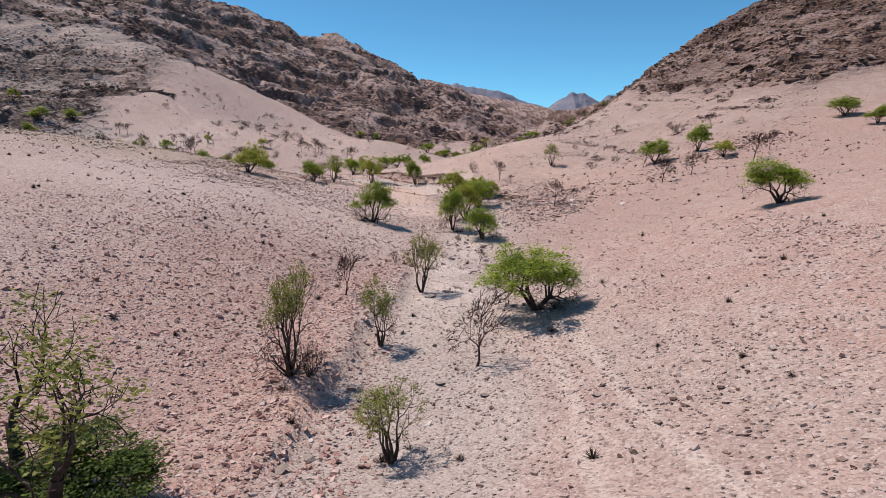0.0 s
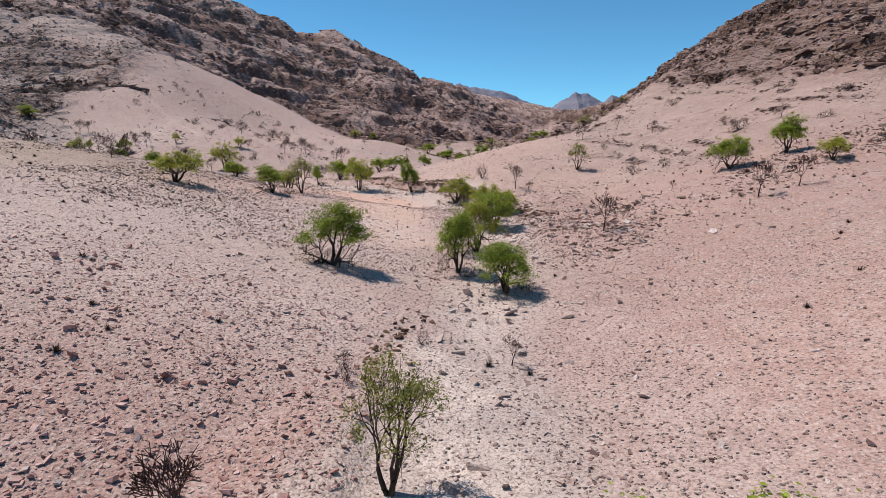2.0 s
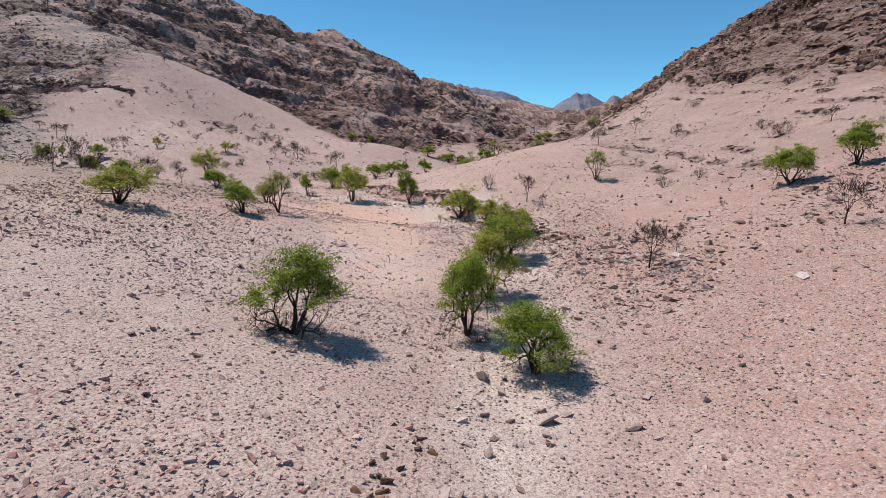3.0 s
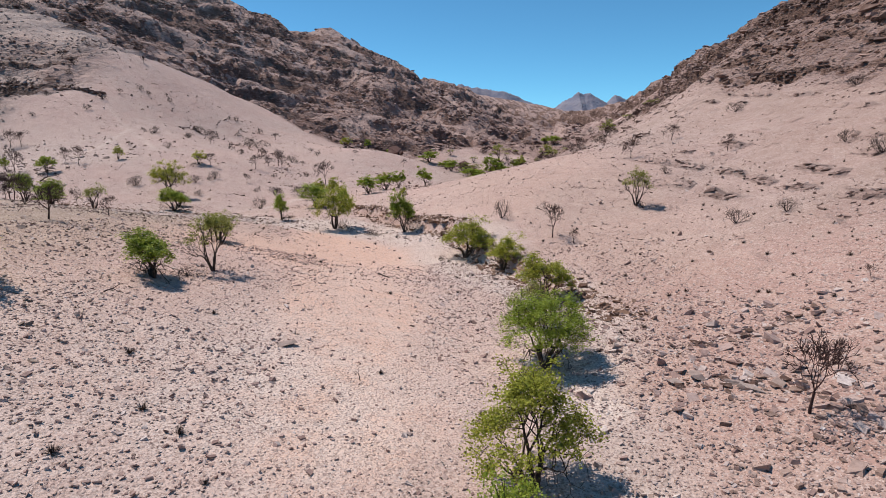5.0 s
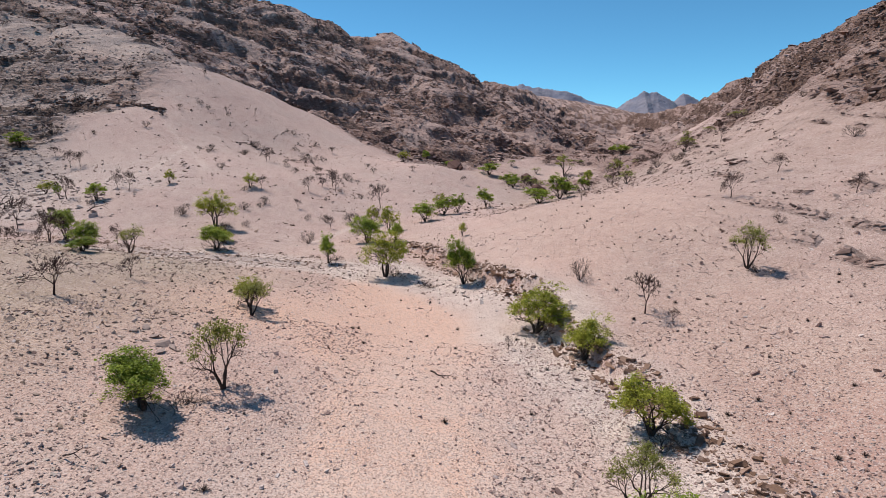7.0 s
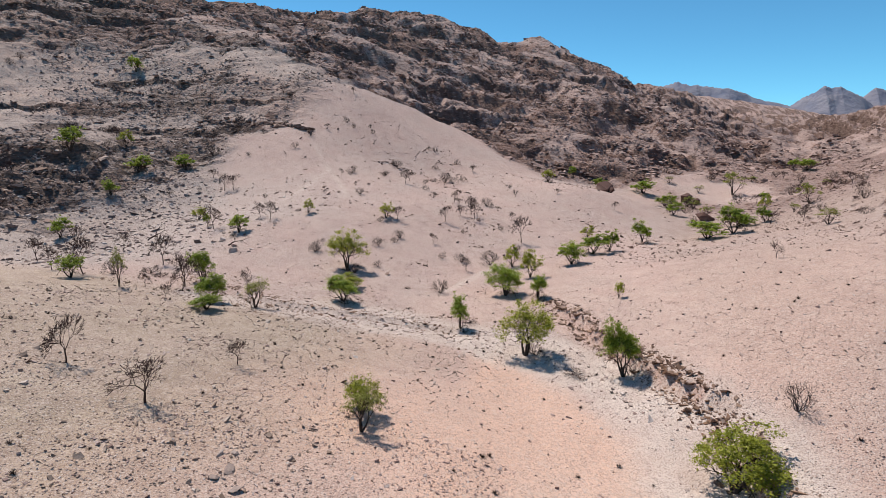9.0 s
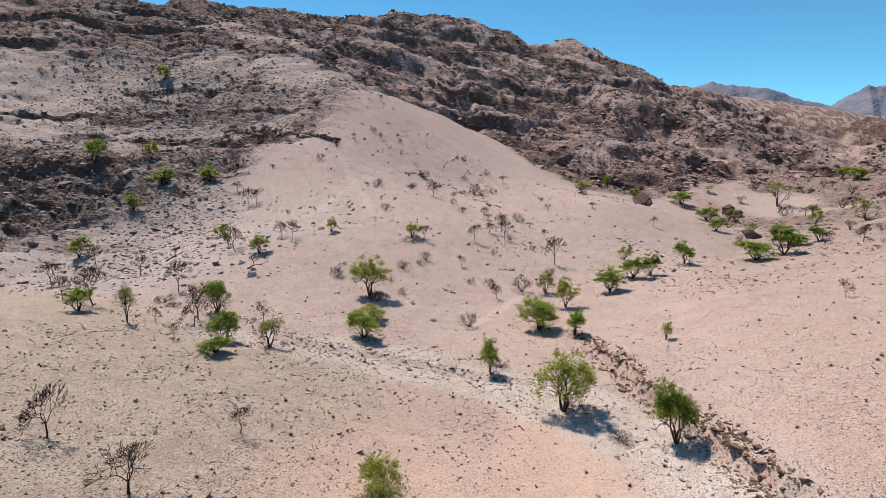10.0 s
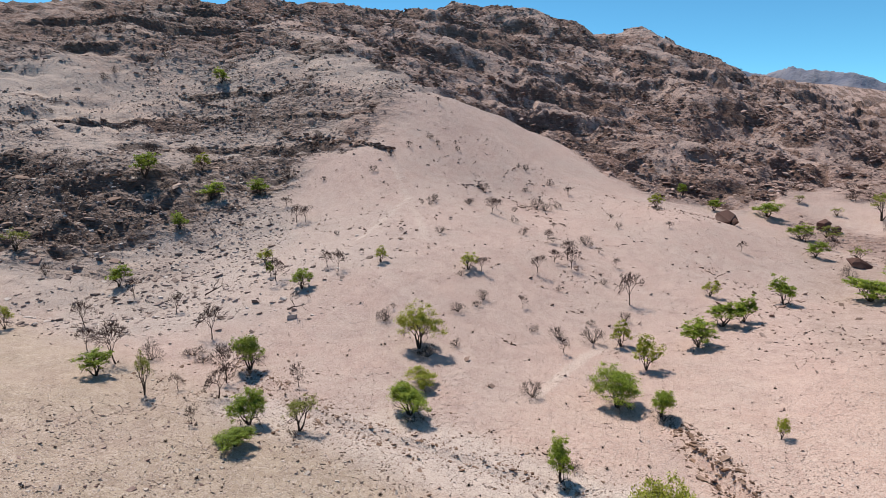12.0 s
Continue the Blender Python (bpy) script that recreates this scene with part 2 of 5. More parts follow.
LEDGE = stone_material("ledge_slab", (0.0, (0.105, 0.062, 0.046)), (0.6, (0.22, 0.145, 0.112)), (1.0, (0.38, 0.275, 0.22)), by_object=True, size=3.0)
BOULDER = stone_material("boulder", (0.0, (0.085, 0.045, 0.036)), (1.0, (0.16, 0.09, 0.074)), by_object=True, size=1.0)
SLAB = stone_material("pale_slab", (0.0, (0.36, 0.29, 0.25)), (1.0, (0.52, 0.45, 0.40)), by_object=True, size=3.0)
GREEN = leaf_material("green_leaves", (0.055, 0.085, 0.011), (0.205, 0.285, 0.031), (0.38, 0.445, 0.067))
DARKGREEN = leaf_material("dark_green_leaves", (0.015, 0.028, 0.006), (0.06, 0.10, 0.014), (0.16, 0.22, 0.03))
YELLOW = leaf_material("yellow_green_leaves", (0.11, 0.13, 0.016), (0.30, 0.33, 0.038), (0.46, 0.465, 0.08))
OLIVE = leaf_material("olive_leaves", (0.085, 0.10, 0.02), (0.21, 0.235, 0.045), (0.36, 0.36, 0.10))
BARK = bark_material("dark_bark", (0.028, 0.02, 0.016), (0.10, 0.072, 0.058))
RUSSET = bark_material("russet_bark", (0.03, 0.016, 0.0145), (0.085, 0.046, 0.041))
DEADTUFT = bark_material("dead_tuft", (0.035, 0.024, 0.02), (0.11, 0.075, 0.06))
GREYTWIG = bark_material("grey_twig", (0.04, 0.027, 0.023), (0.12, 0.085, 0.074))

# ---- landforms: lines of x, y, height along the valley's floors, slopes and crests ----
WASH_FLOOR = [(-2, -20, 3.1), (-2.5, 2, 6.8), (-2, 15, 3.6), (-1, 25, 4.3), (0, 38, 4.3), (3, 55, 4.3), (6, 75, 5.2), (3, 97, 5.3), (-5, 113, 5.5), (-18, 133, 6.3), (-14, 160, 6.9), (-2, 190, 6.6), (8, 230, 7.3), (0, 270, 9.4), (6, 41, 4.1), (-1, 32, 4.2)]
LEFT_TERRACE = [(-12, 0, 7.8), (-11, 20, 4.7), (-14, 38, 7.4), (-8, 58, 5.9), (-10, 85, 6.3), (-16, 103, 5.4), (-25, 100, 7.3), (-14.5, 114, 5.4), (-15.4, 97, 5.6)]
LEFT_SLOPE = [(-35, -20, 12.0), (-40, 25, 13.1), (-28, 55, 10.4), (-38, 85, 11.5), (-58, 95, 12.7), (-70, 55, 17.2), (-90, 108, 9.9)]
SIDE_GULLY = [(-36, 119, 7.1), (-66, 117, 9.4), (-100, 128, 10.6), (-145, 120, 16.3), (-57.8, 121.5, 8.5)]
SPUR = [(-42, 135, 8.1), (-50, 160, 13.4), (-66, 180, 18.1), (-64, 205, 17.7), (-100, 190, 29.0), (-35, 200, 13.0), (-36, 250, 15.9), (-20, 215, 14.8), (-64, 144, 12.8), (-95, 150, 12.1), (-66, 141, 12.3), (-29, 143, 6.5)]
LEFT_HILL = [(-125, 156, 26.6), (-120, 195, 30.3), (-148, 262, 67.9), (-185, 193, 46.6), (-190, 241, 72.0), (-220, 205, 69.5), (-110, 230, 47.3), (-260, 120, 57.1), (-108, 171, 20.3), (-156, 202, 40.1)]
DARK_HILL = [(-72, 305, 35.0), (-60, 335, 43.0), (-25, 299, 23.8), (-110, 330, 60.8), (-132, 424, 99.9), (-97, 541, 111.1), (-205, 330, 94.9), (-20, 420, 50.7), (0, 620, 78.7), (-260, 290, 100.8), (-300, 450, 108.2), (-160, 600, 96.6), (-172, 428, 121.1), (-240, 255, 93.2), (-95, 533, 113.8), (-110, 500, 105.7)]
RIGHT_FOOT = [(12, 0, 8.2), (30, -20, 8.9), (14, 18, 7.9), (22, 37, 8.6), (12, 62, 5.7), (28, 78, 10.6), (34, 55, 10.4), (60, 30, 15.0)]
RIGHT_SLOPE = [(20, 103, 8.9), (24, 122, 14.0), (11, 144, 12.1), (18, 160, 12.2), (33, 113, 13.9), (46, 96, 17.2), (75, 75, 19.8), (25, 200, 10.9), (7.4, 104, 8.3), (3, 120, 9.4)]
RIGHT_HILL = [(60, 118, 24.8), (55, 132, 23.5), (71, 152, 37.7), (73, 187, 40.8), (95, 150, 50.8), (126, 281, 68.7), (139, 395, 67.8), (103, 384, 25.1), (80, 250, 38.1), (50, 200, 22.6), (150, 120, 57.8), (45, 280, 13.2), (60, 350, 18.0), (200, 250, 99.2)]
FAR_RIDGE = [(-60, 850, 105.7), (20, 1150, 122.0), (100, 1150, 110.4), (170, 1000, 83.2), (200, 900, 54.8), (60, 700, 60.0), (100, 560, 4.7), (190, 590, 78.2), (180, 680, 56.5), (-200, 900, 65.9), (300, 700, 73.7), (350, 450, 110.0)]
OUTSKIRTS = [(-400, 0, 60.0), (-200, -60, 44.7), (0, -120, 2.2), (200, -60, 50.3), (350, 150, 109.9), (-400, 300, 109.4), (-380, 600, 80.0), (-300, 1200, 79.7), (400, 1200, 40.4), (0, 1500, 59.7)]
LINES = [WASH_FLOOR, LEFT_TERRACE, LEFT_SLOPE, SIDE_GULLY, SPUR, LEFT_HILL, DARK_HILL, RIGHT_FOOT, RIGHT_SLOPE, RIGHT_HILL, FAR_RIDGE, OUTSKIRTS]
KNOTS = np.array([p for line in LINES for p in line], float)
ROUND = 10.0


def landform_weights():
    n = len(KNOTS)
    a = np.ones((n + 1, n + 1))
    a[:n, :n] = np.sqrt((KNOTS[:, None, 0] - KNOTS[None, :, 0]) ** 2 + (KNOTS[:, None, 1] - KNOTS[None, :, 1]) ** 2 + ROUND**2)
    a[n, n] = 0
    return np.linalg.solve(a, np.r_[KNOTS[:, 2], 0])


WEIGHTS = landform_weights()


def landform(x, y):
    z = np.full(x.shape, WEIGHTS[-1])
    for (kx, ky, _), w in zip(KNOTS, WEIGHTS):
        z += w * np.sqrt((x - kx) ** 2 + (y - ky) ** 2 + ROUND**2)
    return z


def lattice(i, j, seed):
    h = (i.astype(np.int64) * 374761393 + j.astype(np.int64) * 668265263 + seed * 1442695041) & 0xFFFFFFFF
    h = ((h ^ (h >> 13)) * 1274126177) & 0xFFFFFFFF
    h = ((h ^ (h >> 16)) * 2246822519) & 0xFFFFFFFF
    return ((h ^ (h >> 15)) & 0xFFFFFF) / 0xFFFFFF


def value_noise(x, y, seed):
    i, j = np.floor(x), np.floor(y)
    u, v = x - i, y - j
    u, v = u * u * u * (u * (u * 6 - 15) + 10), v * v * v * (v * (v * 6 - 15) + 10)
    a = lattice(i, j, seed) * (1 - u) + lattice(i + 1, j, seed) * u
    b = lattice(i, j + 1, seed) * (1 - u) + lattice(i + 1, j + 1, seed) * u
    return 2 * (a * (1 - v) + b * v) - 1


def fbm(x, y, size, octaves, seed, rough=0.5):
    out, amp, total = 0, 1.0, 0.0
    for o in range(octaves):
        s = 2.03**o / size
        out, total = out + amp * value_noise(x * s * 0.9 + y * s * 0.43, y * s * 0.9 - x * s * 0.43, seed + o), total + amp
        amp *= rough
    return out / total


def smooth(a, b, v):
    t = np.clip((v - a) / (b - a), 0, 1)
    return t * t * (3 - 2 * t)


def line_offset(x, y, line):
    """Distance to a line, the side (above 0: right of it, looking along it) and how far along it the nearest place is."""
    best, side, along, run = np.full(x.shape, 1e9), np.zeros(x.shape), np.zeros(x.shape), 0.0
    for (x0, y0), (x1, y1) in zip(line[:-1], line[1:]):
        l = math.hypot(x1 - x0, y1 - y0)
        ux, uy = (x1 - x0) / l, (y1 - y0) / l
        t = np.clip((x - x0) * ux + (y - y0) * uy, 0, l)
        d = np.hypot(x - x0 - t * ux, y - y0 - t * uy)
        near = d < best
        best = np.where(near, d, best)
        side = np.where(near, (x - x0) * uy - (y - y0) * ux, side)
        along = np.where(near, run + t, along)
        run += l
    return best, side, along / run


CUT_BANK = [(8.6, 72), (9.4, 76.5), (7.8, 81.5), (6.2, 89), (3.2, 97), (0.8, 105), (-3.2, 113.5), (-9.2, 121.5), (-14.6, 130)]
NEAR_BANK = [(-4.6, 12), (-4.4, 18.5), (-3.4, 24), (-2.2, 30), (-1.6, 37)]
WASH_LINE = [(-2.0, -10), (-1.5, 14), (-0.2, 24), (0.6, 34), (3.5, 53), (5.2, 66), (6.8, 76), (4.5, 88), (-0.8, 104), (-6, 112), (-14, 117), (-24, 116), (-36, 115), (-48, 111.5)]
ORANGE_LINE = [(-3.5, 62), (-5.5, 82), (-8.5, 97), (-13, 107), (-14, 113)]
SPUR_TRACKS = [[(-90.4, 196.5), (-79.9, 185.8), (-67.6, 172.3), (-57.4, 159.0)], [(-76.3, 185.5), (-73.5, 171.3), (-71.4, 159.2), (-70.8, 150.6)], [(-28.7, 128.6), (-28.1, 136.5), (-26.8, 144.3), (-24.5, 149.4)]]
GULLY_BANK = [(-58, 118.5), (-50, 116.5), (-42, 114.6), (-34, 116.2), (-26, 117.0), (-20, 117.5)]
RUBBLE_BELT = [(10, 60), (16, 63.5), (24, 66), (32, 71), (42, 75)]
RED_LINE = [(-8, 8), (-8, 16), (-8, 24), (-8, 31)]
SCREE_LINE = [(-172, 217), (-148, 203), (-121, 177), (-99, 156), (-86, 137), (-80, 123)]
EDGE_Y, EDGE_X = (100, 122, 150, 185, 205, 240, 270), (-66, -80, -90, -103, -97, -106, -122)
FOOT_X, FOOT_Y = (-230, -160, -110, -70, -35, -7, 30, 60, 100, 200), (255, 262, 238, 268, 256, 282, 330, 410, 500, 600)


def steps(z, period, share):
    """Ledges: how much a slope at height z is lifted or lowered by bedding of that thickness, and where the risers are."""
    f = (z / period) % 1.0
    tread = share * f / 0.7
    riser = share + (1 - share) * (f - 0.7) / 0.3
    return (np.where(f < 0.7, tread, riser) - f) * period, smooth(0.62, 0.74, f) * smooth(1.0, 0.9, f)


def cliffs(level, bands, x, y, seed):
    """Broken rock bands: at each height a riser that comes and goes along the hill, with the slope evened out above and below."""
    lift, riser = np.zeros(x.shape), np.zeros(x.shape)
    for i, (at, tall) in enumerate(bands):
        there = smooth(-0.15, 0.25, fbm(x, y, 26, 3, seed + i) + (0.6 if at == 30.2 else 0.0) * smooth(40, 15, np.hypot(x + 112, (y - 197) * 1.5)))
        wide = 0.5 * tall
        lift += there * tall * (smooth(at - 0.25 * wide, at + 0.25 * wide, level) - smooth(at - 2.2 * wide, at + 2.2 * wide, level))
        riser += there * smooth(at - 0.7 * wide, at - 0.2 * wide, level) * smooth(at + 0.8 * wide, at + 0.3 * wide, level)
    return lift, riser


def ground(x, y):
    """Height of the ground, and the shares of rock, riser, orange, pale, grey and red soil."""
    x, y = np.asarray(x, float), np.asarray(y, float)
    z = landform(x, y)
    ragged = fbm(x, y, 34, 4, 11)
    small = fbm(x, y, 9, 4, 23)
    near = smooth(160, 60, y) * smooth(70, 35, np.abs(x))
    # rocky hills
    warp = 2.2 * fbm(x, y, 14, 3, 7)
    dark = smooth(-6, 10, y - np.interp(x, FOOT_X, FOOT_Y) + 14 * ragged) * smooth(150, 60, x - 0.15 * y)
    dark = np.maximum(dark, 0.8 * smooth(300, 370, y + 20 * ragged) * smooth(-40, 10, x) * smooth(420, 330, x))
    west = smooth(7, -9, x - np.interp(y, EDGE_Y, EDGE_X) + 6 * small + 9 * ragged) * smooth(108, 124, y + 4 * small) * (1 - dark)
    right = smooth(21, 27, z + 5 * ragged - 0.03 * (y - 120)) * smooth(38, 50, x)
    outcrop = 0.2 * smooth(0, 30, x) * smooth(0.22, 0.5, fbm(x, y, 4.5, 4, 145, 0.7)) * smooth(0.0, 0.25, fbm(x, y, 40, 2, 147)) * smooth(125, 145, y + 0.3 * np.abs(x))
    valley = (0.75 * smooth(195, 250, y) * smooth(-0.3, 0.15, ragged + 0.1) + 0.2 * smooth(300, 360, y)) * smooth(-15, 15, x)
    patch = smooth(-0.3, 0.2, fbm(x, y, 22, 3, 41))
    level = z + warp + np.where(x < 20, -0.03 * (x + 120), 0.05 * (x - 60))
    lift_w, riser_w = cliffs(level, ((16.8, 1.3), (20.3, 1.2), (24.6, 1.9), (30.2, 2.6), (39, 2.2), (47, 3.0), (56, 3.0), (66, 4.0), (77, 4.0), (88, 4.0)), x, y, 400)
    lift_r, riser_r = cliffs(level, ((25.5, 2.6), (29.5, 2.8), (34.5, 3.2), (40, 3.0), (46, 3.5), (54, 4.0), (63, 4.0)), x, y, 430)
    dip = z + 0.16 * x + 0.02 * y + 5.0 * fbm(x, y, 60, 3, 5) + 1.6 * warp
    lift1, riser1 = steps(dip, 12.0, 0.18)
    lift2, riser2 = steps(dip + 1.3 + 0.9 * warp, 4.6, 0.15)
    brown = smooth(-106, -116, x + 8 * small) * smooth(12.5, 15, z) * smooth(31, 26, z + 5 * ragged)
    heap = smooth(30, 12, np.hypot(x + 146, y - 203) + 18 * ragged)
    top = smooth(50, 66, z + 12 * ragged)
    dip_s = z + np.where(x < 20, 0.06 * x, 0.12 * x) + 4.0 * fbm(x, y, 40, 3, 6) + 1.8 * warp
    lift3, riser3 = steps(dip_s, 3.3, 0.35)
    broken = smooth(-0.05, 0.3, fbm(x, y, 15, 3, 43)) * smooth(-0.25, 0.1, fbm(x, y, 5, 2, 44))
    shelf = smooth(15, 28, x + 5 * ragged) * smooth(66, 80, y) * (1 - right) * smooth(300, 240, y)
    lift4, riser4 = steps(z + 0.10 * x - 0.04 * y + 1.5 * fbm(x, y, 25, 3, 46) + 0.25 * warp, 1.9, 0.45)
    strip = shelf * smooth(0.0, 0.3, fbm(x, y, 9, 3, 48)) * smooth(-0.3, 0.1, fbm(x, y, 3, 2, 49))
    chute = smooth(11, 3, line_offset(x, y, SCREE_LINE)[0] + 5 * small)
    butt = np.abs(fbm(x, y, 75, 3, 45, 0.45)) - 0.22
    rock = np.maximum.reduce([dark * np.clip(0.85 + 0.8 * fbm(x, y, 30, 3, 133) + 0.5 * small, 0.4, 1), west * np.clip(0.40 + 0.45 * brown + 0.5 * heap + 0.5 * top + 0.7 * ragged + 0.4 * small + 0.6 * riser_w - 0.15 * chute - 0.2 * smooth(16, 11, z + 3 * small), 0.15, 1), right * np.clip(0.82 + 0.6 * riser_r + 0.6 * ragged + 0.008 * (z - 30), 0.35, 1), valley, outcrop, 0.35 * strip * riser4])
    z = z + west * ((0.5 + 0.6 * brown + 0.5 * top) * lift_w + 0.9 * lift3 * np.clip(1.2 * broken + 0.8 * brown + 0.5 * top + 0.3, 0, 1.3)) * (1 - chute) + right * (1.5 * lift_r + 1.2 * lift3 * np.clip(broken + 0.5, 0, 1)) + dark * smooth(1000, 700, y) * (1.0 * lift1 * patch + 1.0 * lift2 * smooth(-0.25, 0.2, fbm(x, y, 18, 3, 47)) + 15 * butt * smooth(0, 40, y - np.interp(x, FOOT_X, FOOT_Y)))
    z = z + 0.3 * shelf * lift4 * smooth(-0.1, 0.3, fbm(x, y, 9, 3, 48))
    rills = np.abs(fbm(x, y, 26, 4, 65, 0.55)) - 0.2
    z = z + smooth(900, 600, y) * rock * (0.8 * dark + 1.0) * (np.abs(fbm(x, y, 11, 4, 61, 0.62)) - 0.2) * 1.5 + rock * 0.9 * fbm(x, y, 2.6, 3, 71, 0.65) * smooth(430, 230, y) + 4.5 * west * rills + 3.0 * right * rills
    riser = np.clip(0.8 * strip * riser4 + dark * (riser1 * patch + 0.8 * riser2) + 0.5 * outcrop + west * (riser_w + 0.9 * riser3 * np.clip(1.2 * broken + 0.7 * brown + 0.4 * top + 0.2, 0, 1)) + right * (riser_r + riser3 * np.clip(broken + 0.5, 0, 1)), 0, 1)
    # soft soil: broad swells and little hummocks
    soft = 1 - np.clip(rock, 0, 1)
    z = z + soft * (0.22 * fbm(x, y, 11, 3, 81) + 0.10 * fbm(x, y, 2.6, 3, 91) + 0.035 * fbm(x, y, 0.8, 2, 95))
    # the wash and its cut banks
    d, side, along = line_offset(x, y, CUT_BANK)
    wob = 1.3 * fbm(x, y, 2.6, 3, 101)
    off = np.sign(side) * d + wob
    ends = smooth(0.05, 0.3, along) * smooth(1.0, 0.9, along)
    z = z + ends * (0.5 * smooth(-0.3, 0.3, off) * smooth(7, 1.0, off) - 0.5 * smooth(-5, -0.6, off) * smooth(0.3, -0.3, off))
    crumb = ends * smooth(0.8, 0.2, np.abs(off) + 0.2) * smooth(-0.4, 0.1, fbm(x, y, 3.5, 2, 107))
    z = z + crumb * 0.2 * fbm(x, y, 1.3, 2, 111)
    d2, side2, along2 = line_offset(x, y, NEAR_BANK)
    off2 = np.sign(side2) * d2 + 0.5 * wob
    z = z + smooth(0, 0.1, along2) * smooth(1, 0.85, along2) * (0.45 * smooth(0.3, -0.4, off2) * smooth(-4, -1, off2) - 0.1)
    d3, side3, along3 = line_offset(x, y, GULLY_BANK)
    off3 = np.sign(side3) * d3 + 0.6 * wob
    z = z - smooth(0, 0.12, along3) * smooth(1, 0.88, along3) * 0.4 * smooth(-0.25, 0.25, off3) * smooth(5.5, 1.0, off3)
    dw, _, _ = line_offset(x, y, WASH_LINE)
    wash = smooth(4.2, 1.2, dw + 2.0 * small)
    wash = np.maximum(wash, smooth(6.0, 2.2, dw + 2.0 * small) * smooth(80, 96, y))
    pale = wash * (0.6 + 0.4 * smooth(-30, -18, x)) * smooth(-0.6, 0.2, fbm(x, y, 6, 3, 121)) * smooth(-60, -45, x) * smooth(20, 40, y) + 0.8 * smooth(8, 3, np.hypot(x + 17, (y - 115) * 1.5) + 3 * small) + 1.3 * smooth(2.4, 0.8, np.hypot(x + 0.3, (y - 37.6) * 0.55) + 0.5 * wob) + 0.5 * smooth(3, 1.0, np.hypot(x, (y - 31) * 0.4) + wob)
    grey = (0.7 + 0.5 * smooth(45, 35, y)) * wash + 0.9 * smooth(13, 4, line_offset(x, y, SCREE_LINE)[0] + 6 * small) + 0.8 * smooth(-54, -74, x + 8 * ragged) * smooth(116, 126, y) * smooth(190, 150, y) + 0.75 * west * smooth(-0.3, 0.3, fbm(x, y, 40, 3, 131) + 0.15) * (1 - 0.7 * brown)
    orange = smooth(7, 0.8, line_offset(x, y, ORANGE_LINE)[0] + 4 * small + 2 * ragged) * (1 - np.clip(wash, 0, 1)) + 0.6 * smooth(13, 4, np.hypot((x + 13) * 0.7, y - 98) + 4 * small) + 0.3 * smooth(52, 66, y) * smooth(170, 120, y) * smooth(-34, -26, x) * smooth(30, 15, x) + 0.7 * smooth(1.2, 0.3, np.abs(off2 + 0.2)) * smooth(0, 0.1, along2)
    track = smooth(0.32, 0.12, np.abs(np.abs(x - np.interp(y, (9, 11, 16, 20, 24), (4.2, 4.3, 4.6, 4.6, 4.4))) - np.interp(y, (11, 16, 20, 24), (1.1, 0.7, 0.6, 0.5)) - 0.1 * small)) * smooth(27, 22, y)
    pale = pale + 0.35 * smooth(56, 66, y) * smooth(102, 88, y) * smooth(-15, -8, x + 3 * small) * smooth(8, 4, x)
    pale = pale + 0.6 * track + 0.5 * smooth(31, 42, y) * smooth(78, 62, y) * smooth(2, -4, x + 3 * small) * smooth(-36, -24, x)
    for line in SPUR_TRACKS:
        pale = pale + 0.6 * smooth(0.7, 0.2, line_offset(x, y, line)[0] + 0.5 * small) * smooth(0.02, 0.15, line_offset(x, y, line)[2]) * smooth(0.98, 0.8, line_offset(x, y, line)[2])
    red = 0.9 * smooth(13, 4, line_offset(x, y, RED_LINE)[0] + 4 * small) * (1 - wash) + 0.8 * smooth(6, 13, x + 3 * small) * smooth(92, 74, y + 4 * small) + 0.3 * smooth(25, 45, x) * smooth(170, 110, y)
    red = red + crumb
    pale, grey = pale * (1 - crumb), grey * (1 - crumb)
    rock = rock * (1 - 0.25 * smooth(600, 800, y))
    rock = rock * (1 - 0.3 * dark * smooth(-75, 10, x) * smooth(270, 330, y))
    tan = 0.95 * smooth(-16, -27, x + 5 * small + 6 * ragged) * smooth(50, 64, y) * smooth(116, 108, y + 2 * small + 0.07 * np.minimum(x + 75, 0)) + 0.4 * west
    brown = smooth(7, 15, x + 0.2 * np.clip(y - 66, 0, 60) + 4 * small + 3 * ragged) * smooth(36, 52, y) * smooth(260, 200, y) * (0.75 + 0.6 * ragged + 0.3 * smooth(20, 40, x)) + 0.35 * smooth(30, 15, y) * smooth(1, 6, x)
    return z, rock, riser, *(np.clip(v, 0, 1) for v in (orange, pale, grey, red, tan, brown, right, strip * riser4))


def spot(x, y):
    return float(ground(np.array([float(x)]), np.array([float(y)]))[0][0])


def graded(lo, hi, a, b, step, growth, far_growth, near_lo, near_hi):
    """Grid lines: even from a to b, wider apart beyond, and far apart outside near_lo to near_hi."""

    def out(start, end, near, sign):
        v, d, lines = start, step, []
        while sign * (end - v) > 0:
            d *= 1 + (growth if sign * (near - v) > 0 else far_growth)
            v += sign * d
            lines.append(v)
        return lines

    mid = list(np.arange(a, b, step))
    return np.array(out(a, lo, near_lo, -1)[::-1] + mid + out(b - step, hi, near_hi, 1))


